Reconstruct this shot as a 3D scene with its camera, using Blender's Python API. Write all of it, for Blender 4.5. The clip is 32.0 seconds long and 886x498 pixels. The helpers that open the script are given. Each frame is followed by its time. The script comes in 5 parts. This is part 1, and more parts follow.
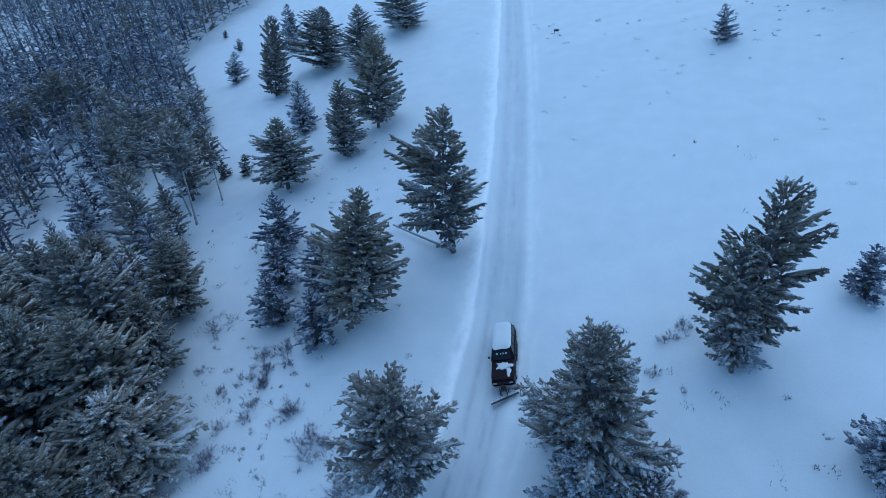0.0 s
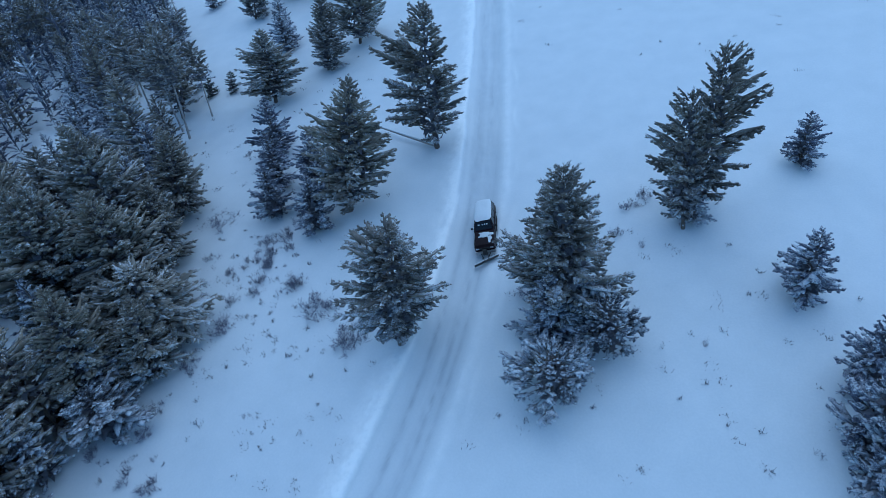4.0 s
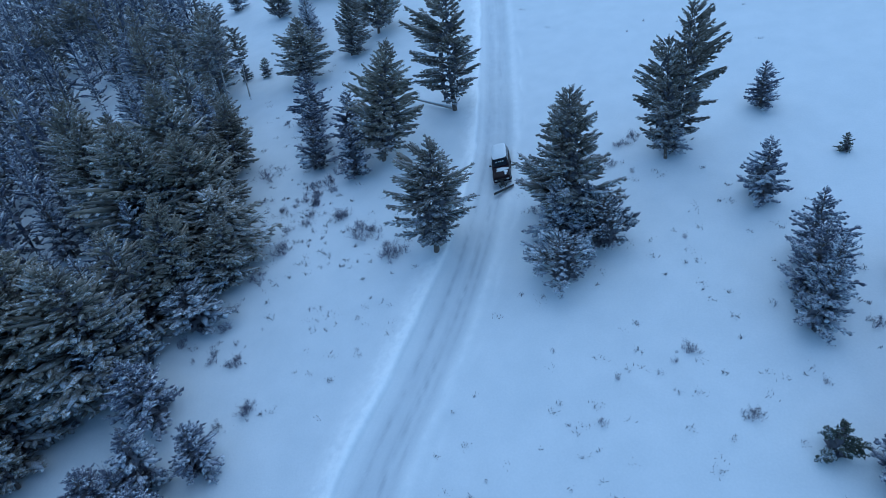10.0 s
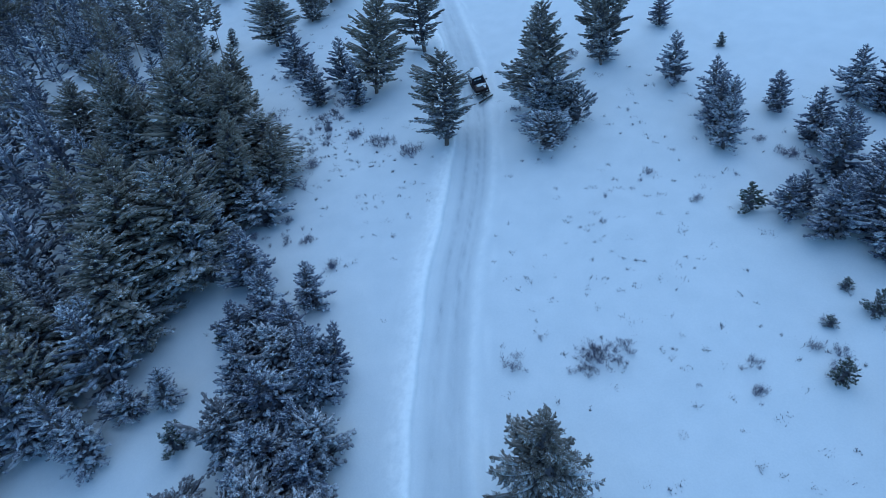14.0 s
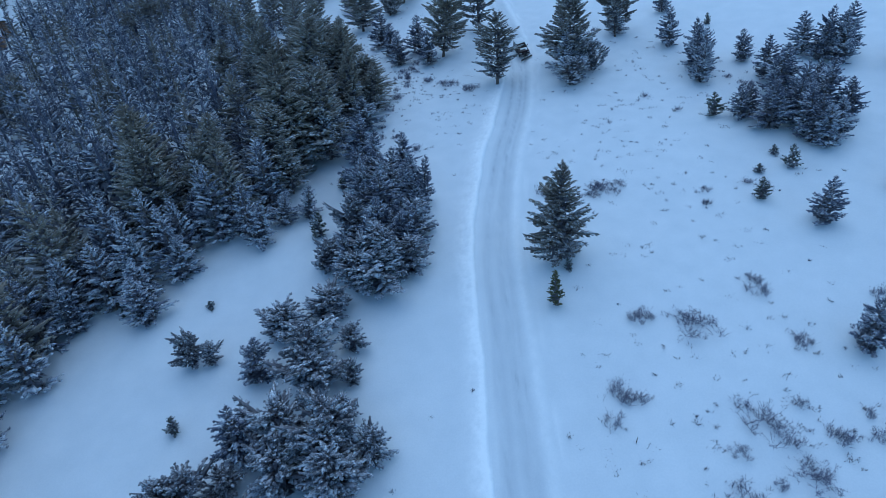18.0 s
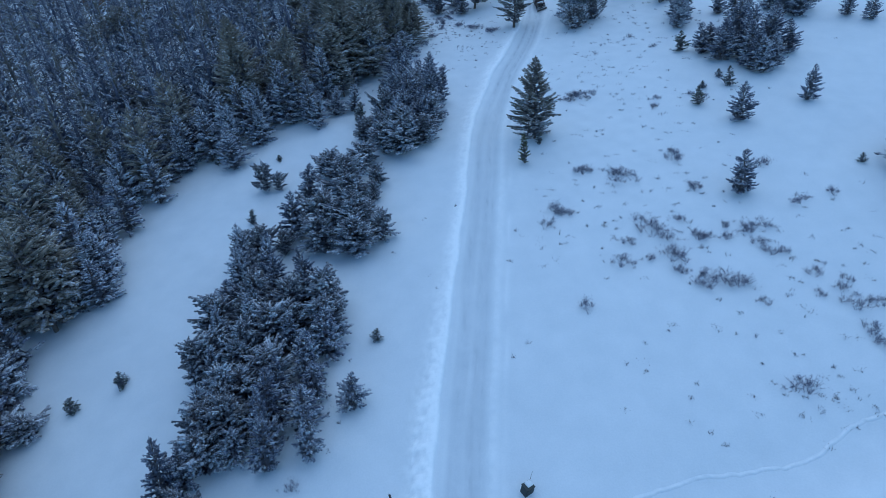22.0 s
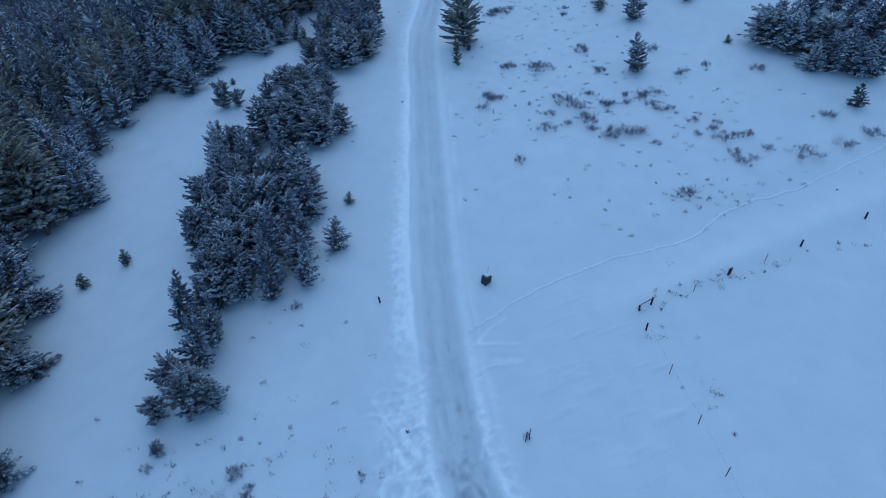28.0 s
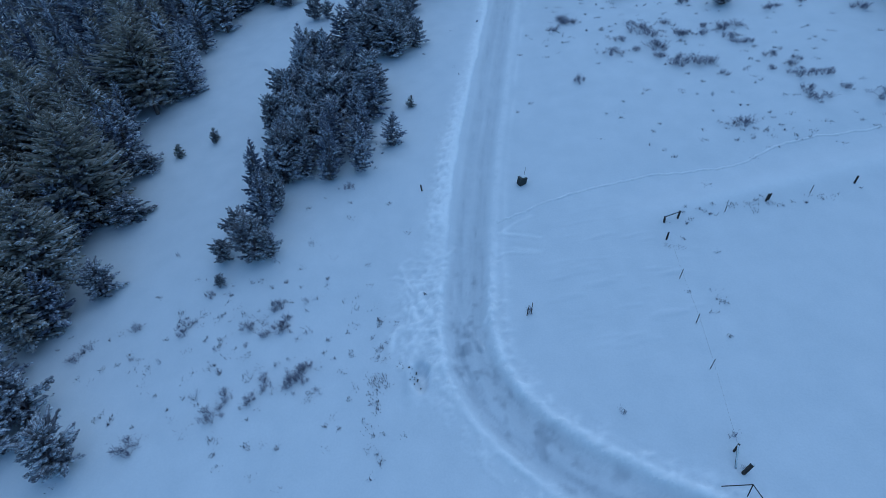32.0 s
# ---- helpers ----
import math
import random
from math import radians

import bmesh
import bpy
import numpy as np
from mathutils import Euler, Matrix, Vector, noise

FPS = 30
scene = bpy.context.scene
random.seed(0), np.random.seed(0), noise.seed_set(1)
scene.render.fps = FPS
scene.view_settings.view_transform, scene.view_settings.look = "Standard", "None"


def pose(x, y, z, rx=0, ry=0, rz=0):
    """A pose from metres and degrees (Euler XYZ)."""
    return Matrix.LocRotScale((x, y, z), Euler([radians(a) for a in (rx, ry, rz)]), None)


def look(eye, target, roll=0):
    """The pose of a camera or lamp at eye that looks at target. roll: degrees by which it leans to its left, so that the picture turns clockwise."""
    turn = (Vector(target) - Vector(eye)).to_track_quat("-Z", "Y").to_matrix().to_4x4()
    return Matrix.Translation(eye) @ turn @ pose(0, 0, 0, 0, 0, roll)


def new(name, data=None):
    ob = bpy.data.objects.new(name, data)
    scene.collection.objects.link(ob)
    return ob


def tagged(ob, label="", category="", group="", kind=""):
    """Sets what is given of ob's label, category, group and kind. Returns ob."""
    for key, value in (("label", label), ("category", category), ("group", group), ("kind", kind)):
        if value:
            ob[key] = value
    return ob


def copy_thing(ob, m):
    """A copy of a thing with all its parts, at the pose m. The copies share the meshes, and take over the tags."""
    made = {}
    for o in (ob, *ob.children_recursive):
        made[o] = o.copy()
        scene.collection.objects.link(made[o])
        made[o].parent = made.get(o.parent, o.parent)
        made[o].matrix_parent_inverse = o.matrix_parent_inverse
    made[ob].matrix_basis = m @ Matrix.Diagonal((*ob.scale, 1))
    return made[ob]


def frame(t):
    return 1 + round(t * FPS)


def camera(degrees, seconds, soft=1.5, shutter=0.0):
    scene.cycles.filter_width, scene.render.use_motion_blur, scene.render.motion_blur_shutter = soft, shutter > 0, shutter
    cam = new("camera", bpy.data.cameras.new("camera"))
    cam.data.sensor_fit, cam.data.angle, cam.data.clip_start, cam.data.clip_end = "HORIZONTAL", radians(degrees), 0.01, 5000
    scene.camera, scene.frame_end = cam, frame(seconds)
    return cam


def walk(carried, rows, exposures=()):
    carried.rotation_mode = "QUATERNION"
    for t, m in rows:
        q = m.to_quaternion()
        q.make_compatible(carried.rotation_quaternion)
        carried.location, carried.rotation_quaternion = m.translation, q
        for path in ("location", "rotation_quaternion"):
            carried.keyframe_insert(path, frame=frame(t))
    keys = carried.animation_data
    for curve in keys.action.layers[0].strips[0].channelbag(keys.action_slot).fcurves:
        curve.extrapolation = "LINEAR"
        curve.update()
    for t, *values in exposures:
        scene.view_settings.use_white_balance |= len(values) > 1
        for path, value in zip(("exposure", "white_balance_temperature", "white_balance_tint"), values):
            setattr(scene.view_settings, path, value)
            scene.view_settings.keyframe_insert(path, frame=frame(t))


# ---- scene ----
cam = camera(79.3, 32.0, soft=0.6)
METRES, EYE, TILT, LEAN, TURN = 150.0, 36.0, -33.0, 4.0, 0.0
ROWS = [
    (0.0, 0.0, 0.0, 0.0, 0.0, 0.0, -0.0),
    (0.5, -0.0013, 0.0007, -0.0014, -0.13, -1.37, 0.22),
    (1.0, -0.0016, -0.0008, -0.0044, -0.86, -2.75, 0.88),
    (1.5, -0.0016, -0.0029, -0.0082, -1.3, -4.19, 1.26),
    (2.0, -0.0017, -0.006, -0.0131, -1.67, -5.5, 1.55),
    (2.5, -0.0022, -0.0106, -0.0198, -1.89, -6.44, 1.67),
    (3.0, -0.0021, -0.0174, -0.0283, -1.94, -6.92, 1.66),
    (3.5, -0.0021, -0.0269, -0.0366, -1.91, -6.45, 1.68),
    (4.0, -0.0027, -0.0362, -0.0438, -1.85, -5.29, 1.63),
    (4.5, -0.0033, -0.043, -0.0487, -1.82, -3.77, 1.66),
    (6.5, -0.0041, -0.0436, -0.0533, -2.15, -3.2, 1.95),
    (7.0, -0.0058, -0.0461, -0.0565, -2.1, -4.67, 1.93),
    (7.5, -0.0081, -0.0523, -0.0628, -2.08, -5.76, 1.94),
    (8.0, -0.0108, -0.0618, -0.0717, -2.12, -6.1, 2.02),
    (8.5, -0.015, -0.0741, -0.0814, -1.94, -5.76, 1.93),
    (9.0, -0.0196, -0.0864, -0.0902, -1.05, -4.79, 1.32),
    (9.5, -0.0246, -0.0974, -0.0976, -1.16, -3.84, 1.37),
    (10.0, -0.0311, -0.106, -0.103, -2.64, -3.25, 2.52),
    (10.5, -0.0399, -0.1134, -0.1087, -5.08, -3.41, 4.17),
    (11.0, -0.0514, -0.1219, -0.1146, -7.2, -3.96, 5.59),
    (11.5, -0.0662, -0.1315, -0.1226, -9.18, -4.37, 6.83),
    (12.0, -0.0821, -0.1422, -0.1323, -10.28, -4.55, 7.58),
    (12.5, -0.0974, -0.1544, -0.1436, -12.1, -4.75, 8.82),
    (13.0, -0.1125, -0.1676, -0.1562, -12.48, -4.51, 8.97),
    (13.5, -0.127, -0.1823, -0.1702, -12.8, -4.26, 9.04),
    (15.5, -0.1856, -0.2427, -0.2278, -14.33, -2.29, 9.97),
    (16.0, -0.1972, -0.2593, -0.2448, -13.88, -1.93, 9.58),
    (16.5, -0.2082, -0.2786, -0.2642, -13.44, -1.6, 9.12),
    (17.0, -0.2173, -0.3004, -0.2863, -12.66, -0.89, 8.5),
    (17.5, -0.2233, -0.3246, -0.3088, -11.44, 0.15, 7.57),
    (18.0, -0.2231, -0.3481, -0.3286, -10.36, 1.21, 6.74),
    (18.5, -0.2213, -0.3689, -0.346, -10.2, 1.93, 6.62),
    (19.0, -0.2176, -0.3874, -0.3616, -10.2, 2.18, 6.57),
    (19.5, -0.2156, -0.4043, -0.3772, -9.83, 2.08, 6.18),
    (20.0, -0.2132, -0.4216, -0.3941, -7.96, 1.8, 4.55),
    (20.5, -0.2108, -0.4398, -0.41, -6.25, 1.71, 3.08),
    (21.0, -0.2101, -0.4579, -0.4252, -5.75, 1.58, 2.52),
    (21.5, -0.2109, -0.4766, -0.4425, -5.73, 1.27, 2.39),
    (22.0, -0.215, -0.4987, -0.4614, -5.74, 1.09, 2.37),
    (22.5, -0.2214, -0.5216, -0.4807, -5.73, 1.86, 2.35),
    (23.0, -0.2254, -0.5422, -0.4976, -7.18, 2.84, 3.58),
    (23.5, -0.2304, -0.5597, -0.5126, -10.23, 3.61, 5.95),
    (24.0, -0.2355, -0.5728, -0.5248, -11.12, 4.25, 6.61),
    (24.5, -0.2388, -0.5825, -0.5353, -11.11, 4.69, 6.56),
    (25.0, -0.241, -0.5894, -0.5435, -10.22, 4.73, 5.84),
    (25.5, -0.2417, -0.5932, -0.5498, -9.28, 4.56, 5.13),
    (27.5, -0.2509, -0.5783, -0.5548, -11.69, -0.13, 7.0),
    (28.0, -0.2514, -0.5709, -0.5543, -12.46, -1.78, 7.77),
    (28.5, -0.2485, -0.5655, -0.5551, -12.24, -3.54, 7.78),
    (29.0, -0.2428, -0.5635, -0.5581, -11.5, -5.16, 7.47),
    (29.5, -0.2358, -0.5654, -0.5623, -10.46, -6.51, 6.8),
    (30.0, -0.2298, -0.5697, -0.5678, -8.52, -7.05, 5.38),
    (30.5, -0.2252, -0.5764, -0.575, -6.74, -7.18, 4.08),
    (31.0, -0.2225, -0.5855, -0.584, -5.16, -6.93, 2.91),
    (31.5, -0.2223, -0.5967, -0.5945, -3.66, -6.22, 1.78),
    (32.0, -0.2249, -0.6095, -0.6065, -2.97, -5.06, 1.37),
]
walk(cam, [(t, pose(0, 0, EYE, TILT, LEAN, TURN) @ pose(METRES * x, METRES * y, METRES * z, 90 + pitch, roll, yaw)) for t, x, y, z, yaw, pitch, roll in ROWS],
     exposures=[(0, 0.36, 5090, -8), (10, 0.35, 5110, -8), (16, 0.4, 5150, -8), (19, 0.35, 5190, -7), (25, 0.2, 5180, -6), (28, 0.02, 5040, -7), (32, -0.1, 4990, -7)])

# ---- light ----
world = bpy.data.worlds.new("winter_sky")
scene.world = world
world.use_nodes = True
wt = world.node_tree
sky = wt.nodes.new("ShaderNodeTexSky")
sky.sky_type = "NISHITA"
sky.sun_disc = False
sky.sun_elevation = radians(58)
sky.sun_rotation = radians(20)
sky.altitude = 1500
sky.ozone_density = 3.0
wt.links.new(sky.outputs["Color"], wt.nodes["Background"].inputs["Color"])
wt.nodes["Background"].inputs["Strength"].default_value = 0.15
sun = new("sun", bpy.data.lights.new("sun", "SUN"))
sun.data.energy, sun.data.angle, sun.data.color = 0.8, radians(110), (1.0, 0.97, 0.93)
sun.matrix_world = look((18, 50, 85), (0, 0, 0))

# ---- materials ----


def material(name, rough=0.9, metal=0.0):
    m = bpy.data.materials.new(name)
    m.use_nodes = True
    b = m.node_tree.nodes["Principled BSDF"]
    b.inputs["Roughness"].default_value, b.inputs["Metallic"].default_value = rough, metal
    return m, m.node_tree, b


def node(t, kind, **values):
    n = t.nodes.new(kind)
    for k, v in values.items():
        n.inputs[k].default_value = v
    return n


def ramp(t, source, stops):
    r = t.nodes.new("ShaderNodeValToRGB")
    e = r.color_ramp.elements
    while len(e) < len(stops):
        e.new(0.5)
    for i, (p, c) in enumerate(stops):
        e[i].position, e[i].color = p, (*c, 1)
    t.links.new(source, r.inputs["Fac"])
    return r.outputs["Color"]


def mapped(t):
    """World-sized texture coordinates."""
    g = t.nodes.new("ShaderNodeNewGeometry")
    return g.outputs["Position"]


def grained(name, stops, scale=2.0, rough=0.9, metal=0.0, bump=0.1, fine=25.0, local=False):
    """A surface whose colour wanders over two scales, with a fine relief."""
    m, t, b = material(name, rough, metal)
    co = t.nodes.new("ShaderNodeTexCoord").outputs["Object"] if local else mapped(t)
    n1, n2 = node(t, "ShaderNodeTexNoise", Scale=scale, Detail=5.0), node(t, "ShaderNodeTexNoise", Scale=fine, Detail=3.0)
    for n in (n1, n2):
        t.links.new(co, n.inputs["Vector"])
    mix = t.nodes.new("ShaderNodeMix")
    mix.inputs[0].default_value = 0.4
    t.links.new(n1.outputs["Fac"], mix.inputs[2])
    t.links.new(n2.outputs["Fac"], mix.inputs[3])
    t.links.new(ramp(t, mix.outputs[0], stops), b.inputs["Base Color"])
    if bump:
        bp = node(t, "ShaderNodeBump", Strength=bump, Distance=0.05)
        t.links.new(mix.outputs[0], bp.inputs["Height"])
        t.links.new(bp.outputs["Normal"], b.inputs["Normal"])
    return m


def needles(name, dark, light, low, high, tall, grain=2.2):
    """Conifer needles in tufts: green tufts and snow-laden ones, the lower boughs more laden than the top; every spray takes its own tone."""
    m, t, b = material(name, 0.75)
    g = t.nodes.new("ShaderNodeNewGeometry")
    tc = t.nodes.new("ShaderNodeTexCoord")
    sep = t.nodes.new("ShaderNodeSeparateXYZ")
    t.links.new(tc.outputs["Object"], sep.inputs[0])
    share = t.nodes.new("ShaderNodeMapRange")
    for k, v in (("From Min", 0.08 * tall), ("From Max", 0.7 * tall), ("To Min", low), ("To Max", high)):
        share.inputs[k].default_value = v
    t.links.new(sep.outputs["Z"], share.inputs["Value"])

    def maths(op, x, y, clamp=False):
        n = t.nodes.new("ShaderNodeMath")
        n.operation, n.use_clamp = op, clamp
        for s, v in zip(n.inputs, (x, y)):
            if isinstance(v, (int, float)):
                s.default_value = v
            else:
                t.links.new(v, s)
        return n.outputs[0]

    tuft = node(t, "ShaderNodeTexNoise", Scale=grain, Detail=1.5)
    broad = node(t, "ShaderNodeTexNoise", Scale=grain * 0.22, Detail=2.0)
    where = t.nodes.new("ShaderNodeVectorMath")
    own = t.nodes.new("ShaderNodeObjectInfo").outputs["Random"]
    t.links.new(tc.outputs["Object"], where.inputs[0])
    shift = t.nodes.new("ShaderNodeCombineXYZ")
    t.links.new(maths("MULTIPLY", own, 50.0), shift.inputs[0])
    t.links.new(shift.outputs[0], where.inputs[1])
    fleck = node(t, "ShaderNodeTexNoise", Scale=max(13.0, grain * 5.0), Detail=2.0, Roughness=0.6)
    for n in (tuft, broad, fleck):
        t.links.new(where.outputs[0], n.inputs["Vector"])
    tone = maths("MULTIPLY", maths("SUBTRACT", tuft.outputs["Fac"], 0.5), 1.1)
    wide = maths("MULTIPLY", maths("SUBTRACT", broad.outputs["Fac"], 0.5), 1.4)
    grit = maths("MULTIPLY", maths("SUBTRACT", g.outputs["Random Per Island"], 0.5), 0.4)
    load = maths("ADD", maths("ADD", share.outputs[0], tone), maths("ADD", wide, grit))
    load = maths("ADD", load, maths("MULTIPLY", maths("SUBTRACT", own, 0.5), 0.25))
    load = maths("ADD", load, maths("MULTIPLY", maths("SUBTRACT", fleck.outputs["Fac"], 0.5), 3.0))
    # level sprays carry more snow than upright ones
    lie = t.nodes.new("ShaderNodeSeparateXYZ")
    t.links.new(g.outputs["True Normal"], lie.inputs[0])
    load = maths("ADD", load, maths("MULTIPLY", maths("SUBTRACT", maths("ABSOLUTE", lie.outputs["Z"], 0.0), 0.6), 0.45))
    green = ramp(t, maths("ADD", broad.outputs["Fac"], maths("MULTIPLY", grit, 0.35)), [(0.3, dark), (0.7, light)])
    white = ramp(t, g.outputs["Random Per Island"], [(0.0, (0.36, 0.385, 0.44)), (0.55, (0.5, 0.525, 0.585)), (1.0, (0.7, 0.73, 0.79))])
    mix = t.nodes.new("ShaderNodeMix")
    mix.data_type = "RGBA"
    edge = t.nodes.new("ShaderNodeMapRange")
    edge.inputs["From Min"].default_value, edge.inputs["From Max"].default_value = 0.4, 0.72
    t.links.new(load, edge.inputs["Value"])
    t.links.new(edge.outputs[0], mix.inputs[0])
    t.links.new(green, mix.inputs[6])
    t.links.new(white, mix.inputs[7])
    t.links.new(mix.outputs[2], b.inputs["Base Color"])
    return m


def snow_cover(name, old, fresh_lit, scale, rough, bump, fine):
    """Snow that is duller where it lies wind-packed and brighter where it was freshly turned over and where ridges are
    painted as lit (a value the mesh holds).
    """
    m = grained(name, old, scale, rough, bump=bump, fine=fine)
    t = m.node_tree
    b = t.nodes["Principled BSDF"]
    was = b.inputs["Base Color"].links[0].from_socket
    at = t.nodes.new("ShaderNodeAttribute")
    at.attribute_name = "fresh_lit"
    grit = node(t, "ShaderNodeTexNoise", Scale=2.5, Detail=6.0, Roughness=0.7)
    t.links.new(mapped(t), grit.inputs["Vector"])
    f = node(t, "ShaderNodeMath")
    f.operation = "MULTIPLY_ADD"
    t.links.new(grit.outputs["Fac"], f.inputs[0])
    f.inputs[1].default_value = 1.6
    f.inputs[2].default_value = -0.8
    g = node(t, "ShaderNodeMath")
    g.operation = "MULTIPLY_ADD"
    t.links.new(at.outputs["Fac"], g.inputs[0])
    t.links.new(f.outputs[0], g.inputs[1])
    t.links.new(at.outputs["Fac"], g.inputs[2])
    g.use_clamp = True
    mix = t.nodes.new("ShaderNodeMix")
    mix.data_type = "RGBA"
    t.links.new(g.outputs[0], mix.inputs[0])
    t.links.new(was, mix.inputs[6])
    mix.inputs[7].default_value = (*fresh_lit, 1)
    t.links.new(mix.outputs[2], b.inputs["Base Color"])
    return m


def tyre_worn(m, colour):
    """Gravel and ice that the wheels have bared, where the mesh says it is worn."""
    t = m.node_tree
    b = t.nodes["Principled BSDF"]
    was = b.inputs["Base Color"].links[0].from_socket
    at = t.nodes.new("ShaderNodeAttribute")
    at.attribute_name = "worn"
    mix = t.nodes.new("ShaderNodeMix")
    mix.data_type = "RGBA"
    t.links.new(at.outputs["Fac"], mix.inputs[0])
    t.links.new(was, mix.inputs[6])
    mix.inputs[7].default_value = (*colour, 1)
    t.links.new(mix.outputs[2], b.inputs["Base Color"])
    return m


SNOW = snow_cover("snow", [(0.3, (0.655, 0.69, 0.725)), (0.7, (0.745, 0.77, 0.8))], (0.95, 0.96, 0.97), 0.35, 0.6, 0.4, 6.0)
PACKED = tyre_worn(snow_cover("packed_snow", [(0.3, (0.655, 0.69, 0.725)), (0.7, (0.745, 0.77, 0.8))], (0.95, 0.96, 0.97), 0.35, 0.6, 0.4, 6.0), (0.3, 0.335, 0.39))
BARK = grained("bark", [(0.3, (0.07, 0.055, 0.045)), (0.7, (0.2, 0.17, 0.15))], 3.0, 0.95, bump=0.5)
PALE_BARK = grained("weathered_trunk", [(0.3, (0.22, 0.2, 0.19)), (0.7, (0.5, 0.48, 0.47))], 2.0, 0.95, bump=0.4)
TWIG = grained("twigs", [(0.35, (0.11, 0.112, 0.16)), (0.7, (0.25, 0.25, 0.335))], 1.5, 0.95, bump=0)
STRAW = grained("dry_grass", [(0.35, (0.11, 0.11, 0.14)), (0.7, (0.24, 0.235, 0.28))], 1.0, 0.95, bump=0)
POSTWOOD = grained("fence_wood", [(0.3, (0.018, 0.016, 0.015)), (0.7, (0.07, 0.06, 0.055))], 6.0, 0.95, bump=0.4)
INNER = grained("dead_inner_twigs", [(0.3, (0.085, 0.085, 0.105)), (0.7, (0.18, 0.178, 0.205))], 2.0, 0.95, bump=0)
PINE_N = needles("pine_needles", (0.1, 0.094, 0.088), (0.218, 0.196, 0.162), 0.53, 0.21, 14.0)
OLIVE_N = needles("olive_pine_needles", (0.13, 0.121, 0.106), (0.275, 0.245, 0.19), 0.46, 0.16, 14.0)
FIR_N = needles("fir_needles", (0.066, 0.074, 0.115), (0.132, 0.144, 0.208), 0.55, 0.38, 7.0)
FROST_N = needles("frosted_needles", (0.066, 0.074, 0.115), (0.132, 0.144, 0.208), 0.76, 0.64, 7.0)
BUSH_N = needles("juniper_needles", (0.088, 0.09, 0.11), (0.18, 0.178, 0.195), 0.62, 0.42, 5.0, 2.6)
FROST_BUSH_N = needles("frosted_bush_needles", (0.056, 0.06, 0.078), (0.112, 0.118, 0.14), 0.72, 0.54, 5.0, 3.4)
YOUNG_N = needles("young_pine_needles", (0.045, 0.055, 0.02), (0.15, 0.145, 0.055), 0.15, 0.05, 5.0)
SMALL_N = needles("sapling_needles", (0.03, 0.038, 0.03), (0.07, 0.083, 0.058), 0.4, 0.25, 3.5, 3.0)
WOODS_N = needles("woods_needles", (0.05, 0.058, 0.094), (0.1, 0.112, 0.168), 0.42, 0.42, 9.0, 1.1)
WOODS_PINE_N = needles("woods_pine_needles", (0.085, 0.08, 0.075), (0.185, 0.168, 0.138), 0.28, 0.28, 9.0, 1.1)

# ---- ground ----
ROAD = [(55.1, -128), (15.2, -122), (-0.8, -118), (-12.7, -113.5), (-21.6, -109), (-25.8, -106.2), (-29.7, -102.9), (-32.6, -98.9), (-34.0, -94.2),
        (-33.4, -89), (-32.4, -81.5), (-31.2, -74.5), (-29.5, -65), (-28.1, -60), (-26.1, -50), (-23.8, -40), (-21.9, -32), (-18.7, -17.5),
        (-15.7, -8.6), (-11.5, 1.8), (-9.6, 5.4), (-7.8, 8.8), (-5.8, 12.8), (-3.6, 18), (-1.3, 24), (0.3, 29), (1.9, 34.8), (3.8, 44),
        (5.1, 53), (6.7, 64), (8.5, 78), (10.8, 97.5), (13.5, 124), (23.7, 220), (64.0, 600), (229.0, 3000)]
SLOPES = dict(zip([(0, 0), (0, 1), (0, 2), (0, 3), (0, 4), (0, 5), (1, 0), (1, 1), (1, 2), (1, 3), (2, 0), (2, 1), (2, 2)],
                  [-4.337, 14.831, -3.836, 2.354, 1.333, -0.821, 6.570, 3.243, -1.282, 1.656, -0.231, 1.378, -1.305]))


def smooth_line(points, step):
    p = np.array(points, float)
    d = np.append(0, np.cumsum(np.hypot(*np.diff(p, axis=0).T)))
    s = np.arange(0, d[-1], step)
    q = np.stack([np.interp(s, d, p[:, i]) for i in (0, 1)], -1)
    k = np.hanning(int(7 / step) * 2 + 1)
    k /= k.sum()
    pad = len(k) // 2
    return np.stack([np.convolve(np.pad(q[:, i], pad, mode="edge"), k, "valid") for i in (0, 1)], -1)


def hill(x, y):
    """The broad lie of the land."""
    x, y = np.asarray(x, float), np.asarray(y, float)
    xc, yc = np.clip(x, -90, 58), np.clip(y, -112, 95)
    z = sum(c * (xc / 60) ** i * (yc / 90) ** j for (i, j), c in SLOPES.items())
    dx, dy = x - xc, y - yc
    far = lambda d, k: k * 350 * np.tanh(d / 350)
    return z + np.where(dx > 0, far(dx, 0.2), far(dx, 0.10)) + np.where(dy > 0, far(dy, 0.14), far(dy, 0.10))


def waves(x, y, size, count, seed):
    """Soft irregular swell, about 1 high at most, of a size in metres."""
    g = np.random.default_rng(seed)
    out = np.zeros_like(np.asarray(x, float))
    for a, f, p in zip(g.uniform(0, 6.283, count), g.uniform(0.6, 1.7, count) * 6.283 / size, g.uniform(0, 6.283, count)):
        out = out + np.sin((x * np.cos(a) + y * np.sin(a)) * f + p)
    return out / count ** 0.5 * 0.6


